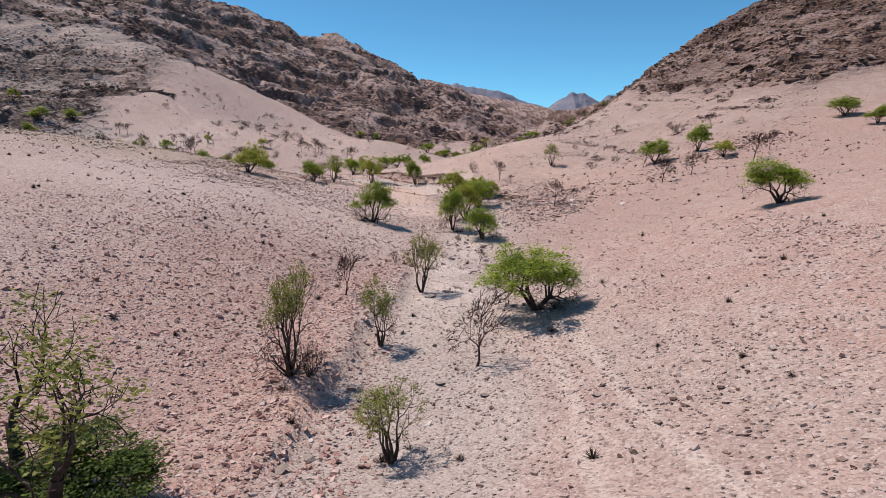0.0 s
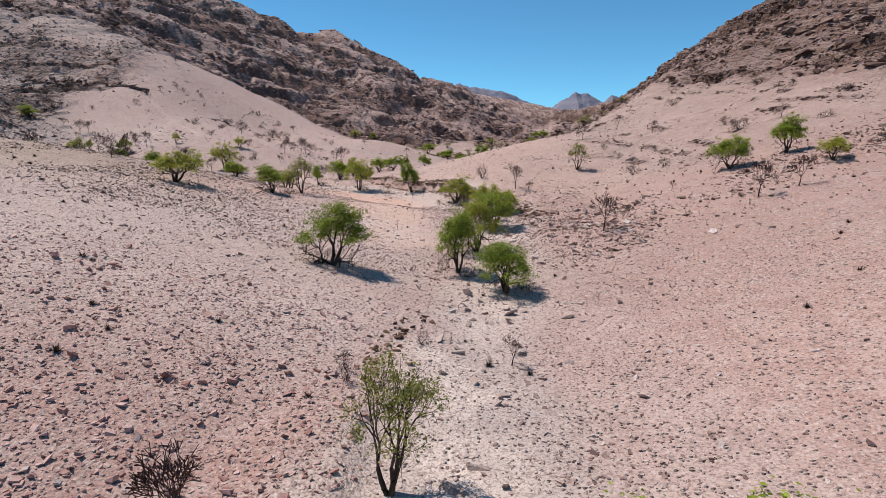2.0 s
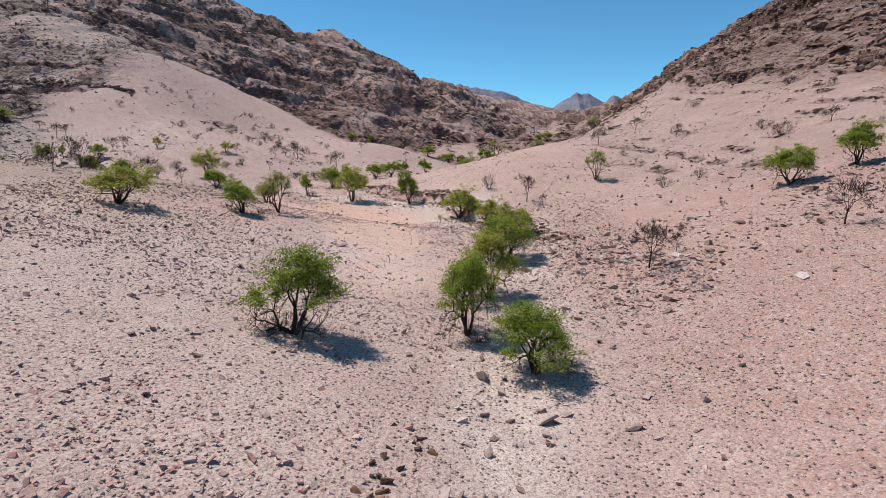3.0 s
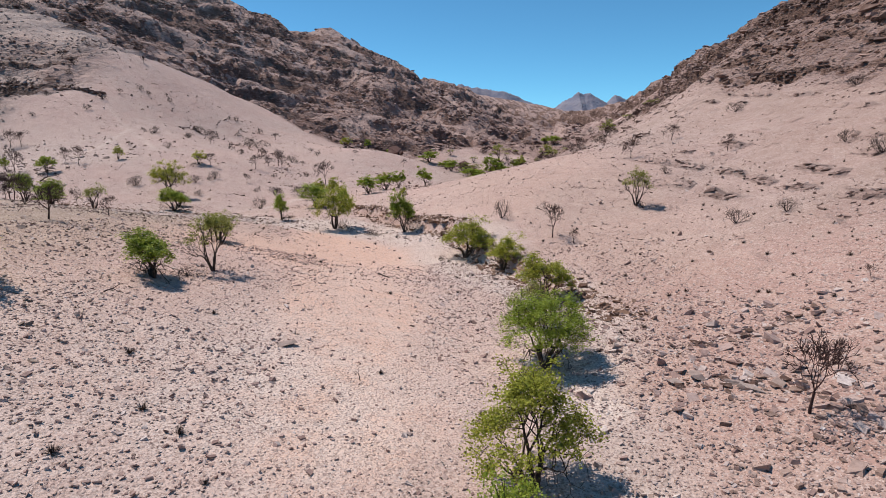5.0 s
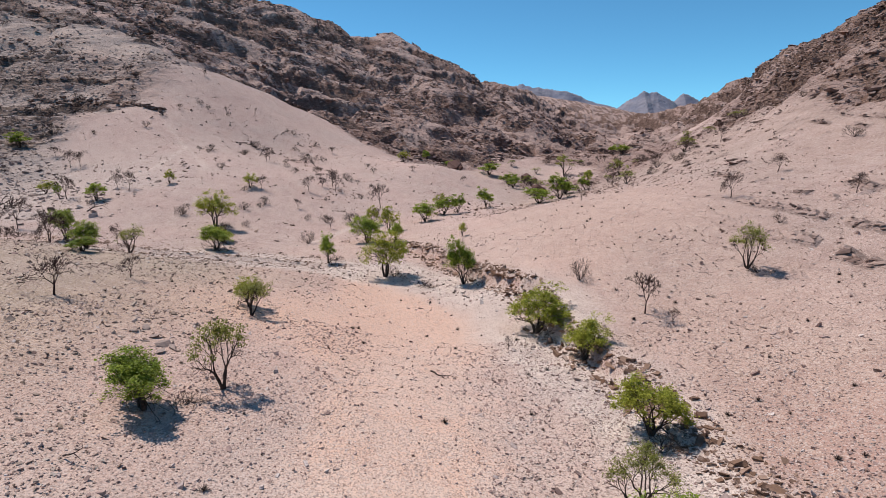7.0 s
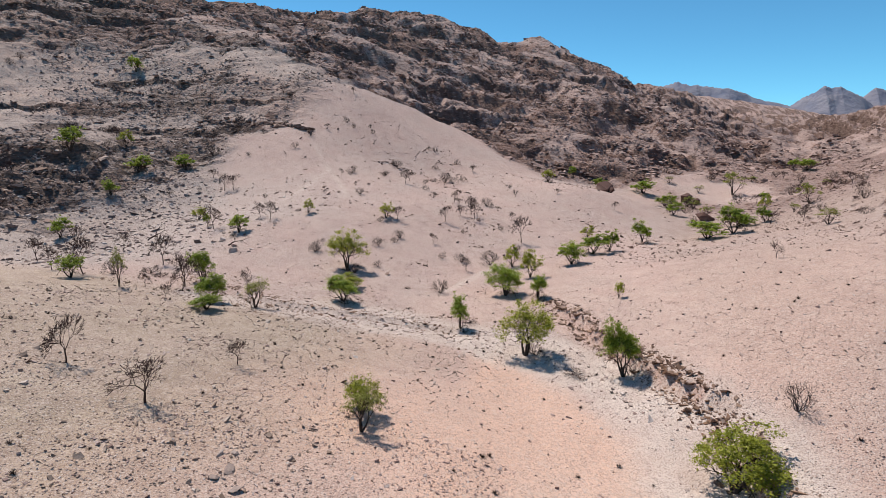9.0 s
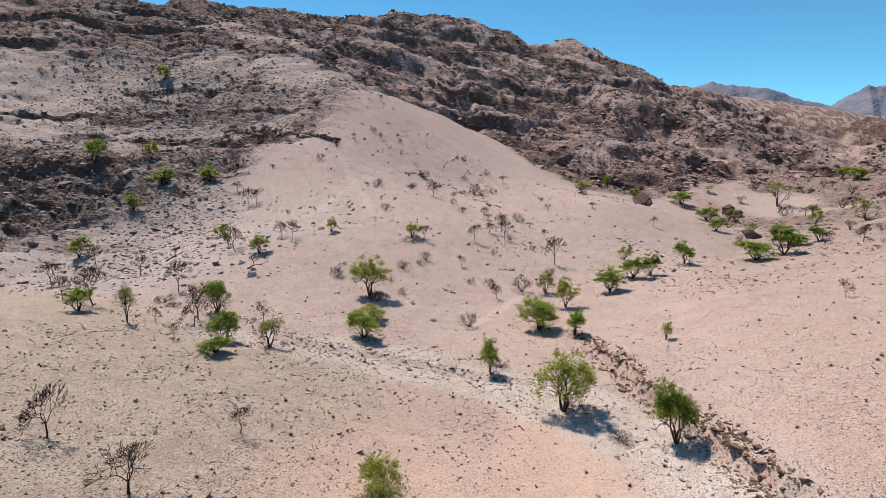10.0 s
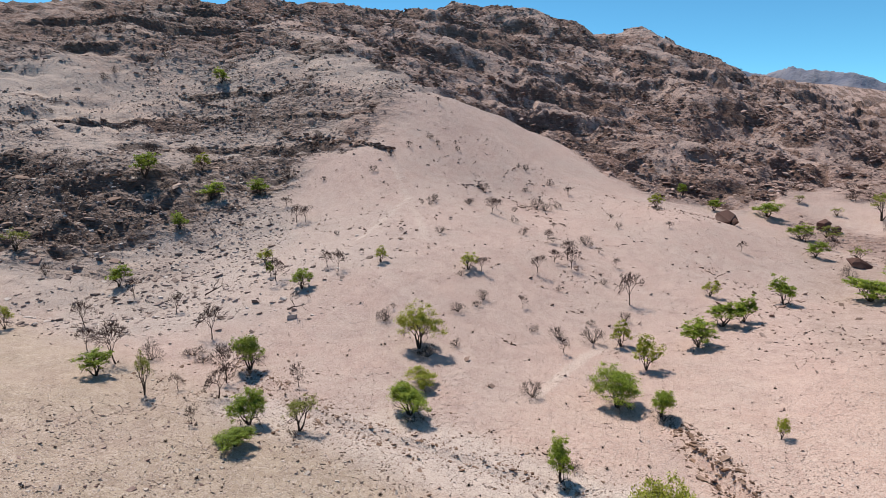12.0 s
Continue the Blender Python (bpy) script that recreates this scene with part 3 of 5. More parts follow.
def sheet(name, xs, ys, z, fields, material, facets=None):
    n, m = len(xs), len(ys)
    gx, gy = np.meshgrid(xs, ys)
    me = bpy.data.meshes.new(name)
    me.vertices.add(n * m)
    me.vertices.foreach_set("co", np.column_stack([gx.ravel(), gy.ravel(), z.ravel()]).astype(np.float32).ravel())
    j, i = np.meshgrid(np.arange(m - 1), np.arange(n - 1), indexing="ij")
    q = (j * n + i).ravel()
    quads = np.column_stack([q, q + 1, q + n + 1, q + n]).astype(np.int32)
    me.loops.add(4 * len(quads))
    me.loops.foreach_set("vertex_index", quads.ravel())
    me.polygons.add(len(quads))
    me.polygons.foreach_set("loop_start", np.arange(0, 4 * len(quads), 4, dtype=np.int32))
    me.update(calc_edges=True)
    for key, values in fields.items():
        at = me.attributes.new(key, "FLOAT_VECTOR", "POINT")
        at.data.foreach_set("vector", np.column_stack([v.ravel() for v in values]).astype(np.float32).ravel())
    if facets is not None:
        me.polygons.foreach_set("use_smooth", ~facets.ravel())
    me.materials.append(material)
    return new(name, me)


GX = graded(-4500, 4500, -26, 20, 0.34, 0.0065, 0.08, -290, 200)
GY = graded(-1500, 5500, 8, 100, 0.34, 0.0062, 0.08, -20, 640)
gx, gy = np.meshgrid(GX, GY)
gz, g_rock, g_riser, g_orange, g_pale, g_grey, g_red, g_tan, g_brown, g_rusty, _ = ground(gx, gy)
away = smooth(1250, 2000, np.hypot(gx, gy - 100))
gz = gz * (1 - away) + 35 * away
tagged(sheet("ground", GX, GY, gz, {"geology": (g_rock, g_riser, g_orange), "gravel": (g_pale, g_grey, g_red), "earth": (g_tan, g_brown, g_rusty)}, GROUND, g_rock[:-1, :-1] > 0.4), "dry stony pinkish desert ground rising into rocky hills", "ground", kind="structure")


# ---- far mountains behind the pass ----
def far_mountain(crest, y, depth, seed, label):
    """A long ridge at distance y whose crest runs through pairs of x and height."""
    k = Nodes("hazed_far_rock")
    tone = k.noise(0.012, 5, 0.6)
    # distance haze is painted into the rock as paler, bluish base colours
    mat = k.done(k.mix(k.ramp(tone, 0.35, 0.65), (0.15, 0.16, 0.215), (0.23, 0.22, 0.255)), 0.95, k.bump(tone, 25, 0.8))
    px, pz = zip(*crest)
    xs, ys = np.linspace(px[0], px[-1], 140), np.linspace(y - depth, y + depth, 70)
    ax, ay = np.meshgrid(xs, ys)
    rise = np.clip(1 - np.abs(ay - y - 0.2 * depth * fbm(ax, 0 * ay, 160, 2, seed)) / depth, 0, 1)
    z = 20 + (np.interp(ax, px, pz) - 20) * rise + 26 * fbm(ax, ay, 110, 5, seed, 0.55) * rise * (1 - rise) * 2 + 5 * fbm(ax, ay, 40, 3, seed + 4) * (rise > 0.1)
    tagged(sheet("far_mountain", xs, ys, z, {}, mat), label, "mountain", kind="structure")


far_mountain([(520, 150), (590, 246), (640, 285), (683, 303), (714, 330), (745, 318), (780, 326), (820, 305), (868, 278), (930, 240), (990, 160)], 3300, 330, 7, "blue-brown mountain far beyond the pass, haze painted into its colour")
far_mountain([(850, 190), (900, 285), (945, 326), (985, 312), (1030, 292), (1090, 235), (1180, 160)], 3400, 330, 17, "blue-brown mountain far beyond the pass, haze painted into its colour")
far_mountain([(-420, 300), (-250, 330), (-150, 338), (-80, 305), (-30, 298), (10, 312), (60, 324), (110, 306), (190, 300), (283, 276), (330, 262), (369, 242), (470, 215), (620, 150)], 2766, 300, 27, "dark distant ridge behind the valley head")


# ---- building pieces ----
def mesh_from(name, verts, faces, material, smooth_faces=False):
    me = bpy.data.meshes.new(name)
    verts, faces = np.asarray(verts, np.float32), np.asarray(faces, np.int32)
    k = faces.shape[1]
    me.vertices.add(len(verts))
    me.vertices.foreach_set("co", verts.ravel())
    me.loops.add(faces.size)
    me.loops.foreach_set("vertex_index", faces.ravel())
    me.polygons.add(len(faces))
    me.polygons.foreach_set("loop_start", np.arange(0, faces.size, k, dtype=np.int32))
    me.update(calc_edges=True)
    me.polygons.foreach_set("use_smooth", np.full(len(faces), smooth_faces))
    me.materials.append(material)
    return me


def part(name, me, parent, label=""):
    ob = tagged(new(name, me), label)
    ob.parent = parent
    return ob


def scatter(name, rng, spots, sizes, shapes, sink, material, tilt=0.35):
    """Many stones as one mesh: each one turned, scaled and half bedded in the ground."""
    verts, faces, start = [], [], 0
    zs = ground(spots[:, 0], spots[:, 1])[0]
    pick, turn = rng.integers(0, len(shapes), len(spots)), rng.uniform(0, 2 * np.pi, len(spots))
    for s, (v, f) in enumerate(shapes):
        idx = np.nonzero(pick == s)[0]
        if not len(idx):
            continue
        c, d = np.cos(turn[idx]), np.sin(turn[idx])
        lean = rng.normal(0, tilt, (len(idx), 2))
        size = sizes[idx][:, None] * rng.uniform(0.7, 1.3, (len(idx), 3))
        p = v[None] * size[:, None, :]
        p = np.stack([p[..., 0] * c[:, None] - p[..., 1] * d[:, None], p[..., 0] * d[:, None] + p[..., 1] * c[:, None], p[..., 2]], -1)
        p[..., 2] += p[..., 0] * lean[:, :1] + p[..., 1] * lean[:, 1:]
        p += np.column_stack([spots[idx], zs[idx] + sink * sizes[idx]])[:, None, :]
        verts.append(p.reshape(-1, 3))
        faces.append((f[None] + (np.arange(len(idx)) * len(v))[:, None, None] + start).reshape(-1, 3))
        start += len(idx) * len(v)
    return new(name, mesh_from(name, np.concatenate(verts), np.concatenate(faces), material))


LEDGES = [[(10.0, 70.1), (12.7, 69.5), (15.5, 70.4), (17.6, 71.0)], [(3.9, 11.9), (4.7, 12.0)], [(6.0, 12.4), (6.5, 12.1)], [(6.1, 14.1), (7.0, 13.9), (8.2, 14.5)], [(8.5, 66.2), (11.0, 65.8), (12.4, 65.2), (13.8, 63.2)]]

# ---- loose stones ----
srng = np.random.default_rng(3)


def chip_shape(rng, flat):
    """A small angular stone: a box with every corner knocked about."""
    v = np.array([(a, b, c) for a in (-1, 1) for b in (-1, 1) for c in (-1, 1)], float) * 0.72
    v = (v + rng.uniform(-0.38, 0.38, v.shape)) * (rng.uniform(0.9, 1.3), rng.uniform(0.65, 1.0), flat)
    quads = [(0, 1, 3, 2), (4, 6, 7, 5), (0, 4, 5, 1), (2, 3, 7, 6), (0, 2, 6, 4), (1, 5, 7, 3)]
    return v, np.array([t for a, b, c, d in quads for t in ((a, b, c), (a, c, d))])


PEBBLES = [chip_shape(srng, srng.uniform(0.3, 0.65)) for _ in range(14)]
SHEETS = [chip_shape(srng, srng.uniform(0.18, 0.32)) for _ in range(8)]
SPLINTERS = [chip_shape(srng, srng.uniform(0.25, 0.5)) for _ in range(10)]


def strew(count, x0, x1, y0, y1, keep, rng):
    p = np.column_stack([rng.uniform(x0, x1, count), rng.uniform(y0, y1, count)])
    return p[rng.uniform(size=count) < keep(p[:, 0], p[:, 1])]


p = strew(52000, -26, 20, 8, 52, lambda x, y: (0.16 + 0.74 * smooth(-0.1, 0.5, fbm(x, y, 8, 3, 201))) * smooth(56, 34, y) * smooth(-3, 0, x + 6 + 3 * fbm(x, y, 5, 2, 203)) * (1 - 0.7 * smooth(2.6, 1.0, line_offset(x, y, WASH_LINE)[0])) + 0.08, srng)
tagged(scatter("loose_stones", srng, p, np.clip(srng.lognormal(-3.35, 0.5, len(p)), 0.02, 0.13), PEBBLES, 0.12, STONE), "loose angular pinkish-grey stones strewn on the soil", "stones", kind="stuff")
p = strew(36000, -55, 34, 46, 140, lambda x, y: 0.14 + 0.62 * smooth(-0.1, 0.5, fbm(x, y, 10, 3, 211)), srng)
tagged(scatter("scattered_stones", srng, p, np.clip(srng.lognormal(-3.0, 0.5, len(p)), 0.03, 0.22), PEBBLES, 0.12, STONE), "scattered grey and pink stones on the valley floor", "stones", kind="stuff")
p = strew(62000, -36, -2, 8, 56, lambda x, y: 0.9 * smooth(19, 3, line_offset(x, y, RED_LINE)[0] + 4 * fbm(x, y, 6, 3, 213)), srng)
tagged(scatter("red_stones", srng, p, np.clip(srng.lognormal(-3.3, 0.5, len(p)), 0.02, 0.16), SPLINTERS, 0.15, REDSTONE), "rusty pink angular stones covering the bank", "stones", kind="stuff")
p = strew(17000, -55, 12, 36, 132, lambda x, y: 0.9 * smooth(3.4, 1.0, line_offset(x, y, WASH_LINE)[0]) + 0.8 * smooth(6, 2, np.hypot(x + 18, (y - 115) * 1.3)), srng)
tagged(scatter("wash_gravel", srng, p, np.clip(srng.lognormal(-2.65, 0.5, len(p)), 0.04, 0.3), PEBBLES, 0.12, WASHSTONE), "pale gravel and cobbles in the dry wash", "gravel", kind="stuff")
p = strew(2600, 5, 21, 56, 76, lambda x, y: 0.9 * smooth(3.5, 0.5, np.minimum(line_offset(x, y, LEDGES[0])[0], line_offset(x, y, LEDGES[-1])[0])) + 0.1, srng)
tagged(scatter("ledge_rubble", srng, p, np.clip(srng.lognormal(-2.4, 0.5, len(p)), 0.04, 0.3), SPLINTERS, 0.1, STONE), "broken brown and pale rubble round the bedding ledges", "rubble", kind="stuff")
p = strew(30000, -17, 12, 74, 132, lambda x, y: 0.9 * smooth(2.2, 0.4, line_offset(x, y, CUT_BANK)[0]), srng)
tagged(scatter("bank_rubble", srng, p, np.clip(srng.lognormal(-2.5, 0.55, len(p)), 0.04, 0.35), SPLINTERS, 0.1, BANKRUBBLE), "brown crumbled rubble along the cut bank", "rubble", kind="stuff")
p = strew(30000, -130, 70, 110, 235, lambda x, y: 0.1 + 0.5 * smooth(0.1, 0.5, fbm(x, y, 14, 3, 221)), srng)
tagged(scatter("slope_stones", srng, p, np.clip(srng.lognormal(-2.2, 0.5, len(p)) * (0.55 + 0.6 * smooth(130, 170, p[:, 1])), 0.06, 0.45), SPLINTERS, 0.1, BROWNSTONE), "brown and grey stones lying on the open slopes", "stones", kind="stuff")
p = strew(42000, -235, -70, 112, 275, lambda x, y: 0.75 * smooth(6, -8, x - np.interp(y, EDGE_Y, EDGE_X) + 9 * fbm(x, y, 34, 4, 11)) * smooth(-0.5, 0.4, fbm(x, y, 20, 3, 231)) * smooth(300, 240, y - 0.2 * x), srng)
tagged(scatter("hillside_rubble", srng, p, np.clip(srng.lognormal(-1.65, 0.5, len(p)), 0.1, 0.8), SPLINTERS + SHEETS, 0.05, RUBBLE, 0.25), "grey and brown rubble covering the hillside", "rubble", kind="stuff")
p = strew(20000, -190, -55, 112, 222, lambda x, y: 0.9 * smooth(12, 2, line_offset(x, y, SCREE_LINE)[0] + 5 * fbm(x, y, 9, 3, 233)) + 0.5 * smooth(118, 126, y) * smooth(165, 145, y) * smooth(-58, -68, x + 5 * fbm(x, y, 9, 2, 234)), srng)
tagged(scatter("scree_rubble", srng, p, np.clip(srng.lognormal(-1.9, 0.5, len(p)), 0.08, 0.6), SPLINTERS, 0.08, RUBBLE, 0.25), "pale and dark grey rubble in the scree chute", "rubble", kind="stuff")
p = strew(8000, -62, -16, 108, 123, lambda x, y: 0.9 * smooth(2.2, 0.5, line_offset(x, y, GULLY_BANK)[0] + 1.5 * fbm(x, y, 4, 2, 235)) + 0.12, srng)
tagged(scatter("gully_rubble", srng, p, np.clip(srng.lognormal(-2.75, 0.5, len(p)), 0.03, 0.22), SPLINTERS, 0.1, BANKRUBBLE, 0.25), "brown rubble along the side gully's low bank", "rubble", kind="stuff")
p = strew(46000, -30, 16, 52, 96, lambda x, y: (0.25 + 0.65 * smooth(-0.3, 0.3, fbm(x, y, 7, 3, 215))) * (1 - 0.75 * smooth(5, 1, line_offset(x, y, ORANGE_LINE)[0])), srng)
tagged(scatter("small_stones", srng, p, np.clip(srng.lognormal(-3.2, 0.45, len(p)), 0.02, 0.12), PEBBLES, 0.12, STONE), "small pinkish-grey stones carpeting the valley floor", "stones", kind="stuff")
p = strew(26000, -62, -12, 56, 112, lambda x, y: 0.75 * smooth(-12, -24, x + 4 * fbm(x, y, 12, 3, 237)) * smooth(-0.5, 0.4, fbm(x, y, 6, 3, 239)), srng)
tagged(scatter("terrace_stones", srng, p, np.clip(srng.lognormal(-2.95, 0.5, len(p)), 0.03, 0.22), PEBBLES, 0.12, TERRACESTONE), "tan and brown stones strewn on the terrace", "stones", kind="stuff")
p = strew(9000, 8, 48, 52, 84, lambda x, y: 0.85 * smooth(5, 0.5, line_offset(x, y, RUBBLE_BELT)[0] + 4 * fbm(x, y, 6, 3, 225)), srng)
tagged(scatter("belt_rubble", srng, p, np.clip(srng.lognormal(-2.4, 0.5, len(p)), 0.05, 0.4), SPLINTERS, 0.1, BROWNSTONE, 0.25), "brown broken rubble in a belt across the slope", "rubble", kind="stuff")
p = strew(18000, 8, 62, 58, 210, lambda x, y: 0.75 * smooth(9, 20, x) * smooth(-0.2, 0.4, fbm(x, y, 9, 3, 223)), srng)
tagged(scatter("brown_stones", srng, p, np.clip(srng.lognormal(-2.6, 0.5, len(p)), 0.04, 0.28), SPLINTERS, 0.1, BROWNSTONE), "brown broken stones lying on the tan slope", "stones", kind="stuff")
p = strew(45000, 15, 75, 66, 240, lambda x, y: 0.85 * smooth(0.35, 0.75, ground(x, y)[-1]), srng)
tagged(scatter("thin_ledges", srng, p, np.clip(srng.lognormal(-1.5, 0.45, len(p)), 0.1, 0.6), SHEETS, 0.1, LEDGEROCK, 0.15), "thin dark broken rock ledges across the slope", "ledges", kind="stuff")
p = strew(26000, 36, 150, 60, 270, lambda x, y: 0.7 * smooth(0.3, 0.85, ground(x, y)[1]), srng)
tagged(scatter("crag_rubble", srng, p, np.clip(srng.lognormal(-1.45, 0.5, len(p)), 0.1, 0.9), SHEETS, 0.0, REDCRAG, 0.25), "dark reddish-brown rubble and blocks on the crag", "rubble", kind="stuff")
p = strew(40000, 36, 150, 60, 270, lambda x, y: (lambda g: 0.8 * smooth(0.3, 0.8, g[1]) * smooth(0.25, 0.7, g[2]))(ground(x, y)), srng)
tagged(scatter("crag_shelves", srng, p, np.clip(srng.lognormal(-0.75, 0.5, len(p)), 0.25, 1.5), SHEETS, 0.1, LEDGEROCK, 0.15), "dark broken rock shelves on the crag", "ledges", kind="stuff")
p = strew(90000, -235, 190, 235, 560, lambda x, y: (lambda g: 0.75 * smooth(0.35, 0.7, g[1]) * (0.45 + 0.8 * g[2]) * smooth(-0.35, 0.2, fbm(x, y, 12, 3, 241)))(ground(x, y)), srng)
tagged(scatter("crag_ledges", srng, p, np.clip(srng.lognormal(-0.55, 0.5, len(p)), 0.25, 2.0), SHEETS, 0.0, HILLCRAG, 0.18), "broken red-brown rock ledges on the dark hill", "ledges", kind="stuff")
p = strew(24000, -235, -70, 112, 275, lambda x, y: (lambda g: 0.8 * smooth(0.35, 0.7, g[1]) * (0.3 + g[2]) * smooth(-0.2, 0.3, fbm(x, y, 10, 3, 243)))(ground(x, y)), srng)
tagged(scatter("hill_ledges", srng, p, np.clip(srng.lognormal(-1.0, 0.5, len(p)), 0.15, 1.3), SHEETS, 0.05, GREYCRAG, 0.15), "thin dark grey-brown rock ledges on the hillside", "ledges", kind="stuff")
p = strew(44000, -240, 160, 110, 430, lambda x, y: (lambda g: 0.3 * smooth(0.2, 0.6, g[1]) + 0.6 * smooth(0.2, 0.7, g[2]))(ground(x, y)), srng)
tagged(scatter("scree_blocks", srng, p, np.clip(srng.lognormal(-1.35, 0.5, len(p)) * (0.5 + np.hypot(p[:, 0], p[:, 1] - 60) / 330), 0.1, 1.3), SPLINTERS, 0.0, CRAG, 0.2), "dark brown rock blocks and ledges on the hillsides", "rocks", kind="stuff")


# ---- single rocks along the cut bank and the bedding ledges ----
def rock_meshes(name, count, level, flat, material, seed):
    rng = np.random.default_rng(seed)
    return [mesh_from(name, *hull_shape(rng, (0, 8, 10, 15)[level], flat), material) for _ in range(count)]


def place_rock(name, me, x, y, size, turn, tilt, label, group, category="rock", sink=0.1):
    ob = tagged(new(name, me), label, category, group)
    ob.matrix_world = Matrix.Translation((x, y, spot(x, y) + sink * size)) @ Euler((tilt, tilt * 0.6, turn)).to_matrix().to_4x4() @ Matrix.Diagonal((size, size, size, 1))
    return ob


def hull_shape(rng, points, flat):
    """An angular rock: the hull of random points, with flat broken faces."""
    bm = bmesh.new()
    for q in rng.normal(size=(points, 3)):
        bm.verts.new(q / np.linalg.norm(q) * rng.uniform(0.6, 1.1))
    out = bmesh.ops.convex_hull(bm, input=bm.verts)
    bmesh.ops.delete(bm, geom=[v for v in out["geom_interior"] if isinstance(v, bmesh.types.BMVert)], context="VERTS")
    bm.verts.index_update()
    v, f = np.array([p.co[:] for p in bm.verts]), np.array([[p.index for p in q.verts] for q in bm.faces])
    bm.free()
    return v * (rng.uniform(0.9, 1.4), rng.uniform(0.6, 1.0), flat), f


BLOCKS = rock_meshes("rock", 9, 2, 0.5, BLOCK, 31)
SLABS = rock_meshes("rock_slab", 7, 2, 0.38, LEDGE, 37)
rrng = random.Random(5)
for (x0, y0), (x1, y1) in zip(CUT_BANK[2:-1], CUT_BANK[3:]):
    n = int(math.hypot(x1 - x0, y1 - y0) / 0.17)
    for i in range(n):
        f = (i + rrng.random()) / n
        place_rock("rock", rrng.choice(BLOCKS), x0 + (x1 - x0) * f + rrng.gauss(0.1, 0.5), y0 + (y1 - y0) * f + rrng.gauss(0, 0.4), rrng.choice((0.1, 0.14, 0.18, 0.24, 0.32, 0.42, 0.55)), rrng.uniform(0, 6.3), rrng.gauss(0, 0.35), "brown crumbling rock block on the cut bank", "rocks of the cut bank", sink=-0.1)
for line in LEDGES:
    for (x0, y0), (x1, y1) in zip(line[:-1], line[1:]):
        n = int(math.hypot(x1 - x0, y1 - y0) / 0.16)
        for i in range(n):
            f = (i + rrng.random()) / n
            place_rock("rock_slab", rrng.choice(SLABS), x0 + (x1 - x0) * f + rrng.gauss(0, 0.25), y0 + (y1 - y0) * f + rrng.gauss(0, 0.55 if y0 < 66.5 and y0 > 60 else 0.2), rrng.choice((0.08, 0.1, 0.14, 0.2, 0.3)) * (1 if y0 > 20 else 0.5), math.atan2(y1 - y0, x1 - x0) + rrng.gauss(0, 0.3), rrng.gauss(0.25, 0.15), "dark tilted rock slab in a bedding ledge", "rock slabs of the bedding ledges", "rock slab", 0.25)
PALE = rock_meshes("pale_rock", 4, 2, 0.35, SLAB, 41)
for x, y, s in [(-7.7, 69.0, 0.55), (-4.3, 13.6, 0.35), (-3.7, 14.6, 0.3), (9.1, 66.5, 0.45), (10.1, 66.7, 0.6), (11.2, 65.9, 0.55), (11.5, 65.0, 0.5), (12.6, 65.2, 0.4), (1.4, 17.9, 0.22), (-0.1, 19.2, 0.25), (4.6, 16.0, 0.2), (-0.6, 30.4, 0.45), (0.3, 31.6, 0.5), (0.9, 32.6, 0.4), (6.0, 46.0, 0.35), (-24.1, 85.6, 0.4), (-22.8, 84.8, 0.5), (-21.5, 83.7, 0.45), (-20.5, 82.9, 0.6), (-21.6, 82.9, 0.3), (-19.7, 82.6, 0.5), (-23.6, 86.2, 0.3), (-22.9, 83.9, 0.35), (-20.0, 81.8, 0.45)]:
    place_rock("pale_rock", rrng.choice(PALE), x, y, s, rrng.uniform(0, 6.3), rrng.gauss(0, 0.12), "pale flat stone lying on the soil", "pale flat stones")
# ---- ledges that stand out of the hillsides ----
HILL_LEDGES = [
    ([(-129, 200), (-121, 200.5), (-109, 198), (-99, 196), (-92, 199)], 1.5, 0.42),
    ([(-152.6, 140), (-151, 146.5), (-138, 145), (-125.5, 148)], 0.9, 0.6),
    ([(-128, 138), (-119.4, 139.6), (-115.6, 142.6)], 0.7, 0.5),
    ([(-122, 133), (-115.8, 136.2), (-112, 139)], 0.7, 0.5),
    ([(-107.5, 140), (-101.7, 142.8)], 0.6, 0.5),
    ([(-116.8, 125), (-112.6, 127)], 0.6, 0.5),
    ([(-178, 291), (-149, 269), (-134, 265)], 2.4, 1.2),
    ([(-177, 203), (-168, 204), (-157, 205)], 0.9, 0.5),
    ([(-167, 196.6), (-153, 197.3), (-139.5, 195.5)], 0.8, 0.5),
    ([(-73.6, 203.4), (-69, 207)], 0.7, 0.5),
    ([(-64, 209), (-53, 202.6), (-46, 197)], 0.6, 0.6),
    ([(-37, 141.4), (-34.9, 141.4)], 0.35, 0.25),
    ([(-18.6, 192), (-13.7, 189.7)], 0.4, 0.35),
    ([(-32.4, 155.9), (-30, 156.2)], 0.4, 0.4),
    ([(64.3, 133), (61.3, 117.5), (60.6, 108), (62.4, 106), (67.3, 107.7)], 1.6, 0.7),
    ([(69.6, 151), (72.2, 142.4), (74.9, 133), (79, 132)], 1.6, 0.7),
]
HILLSLABS = rock_meshes("rock_slab", 7, 2, 0.42, LEDGE, 53)
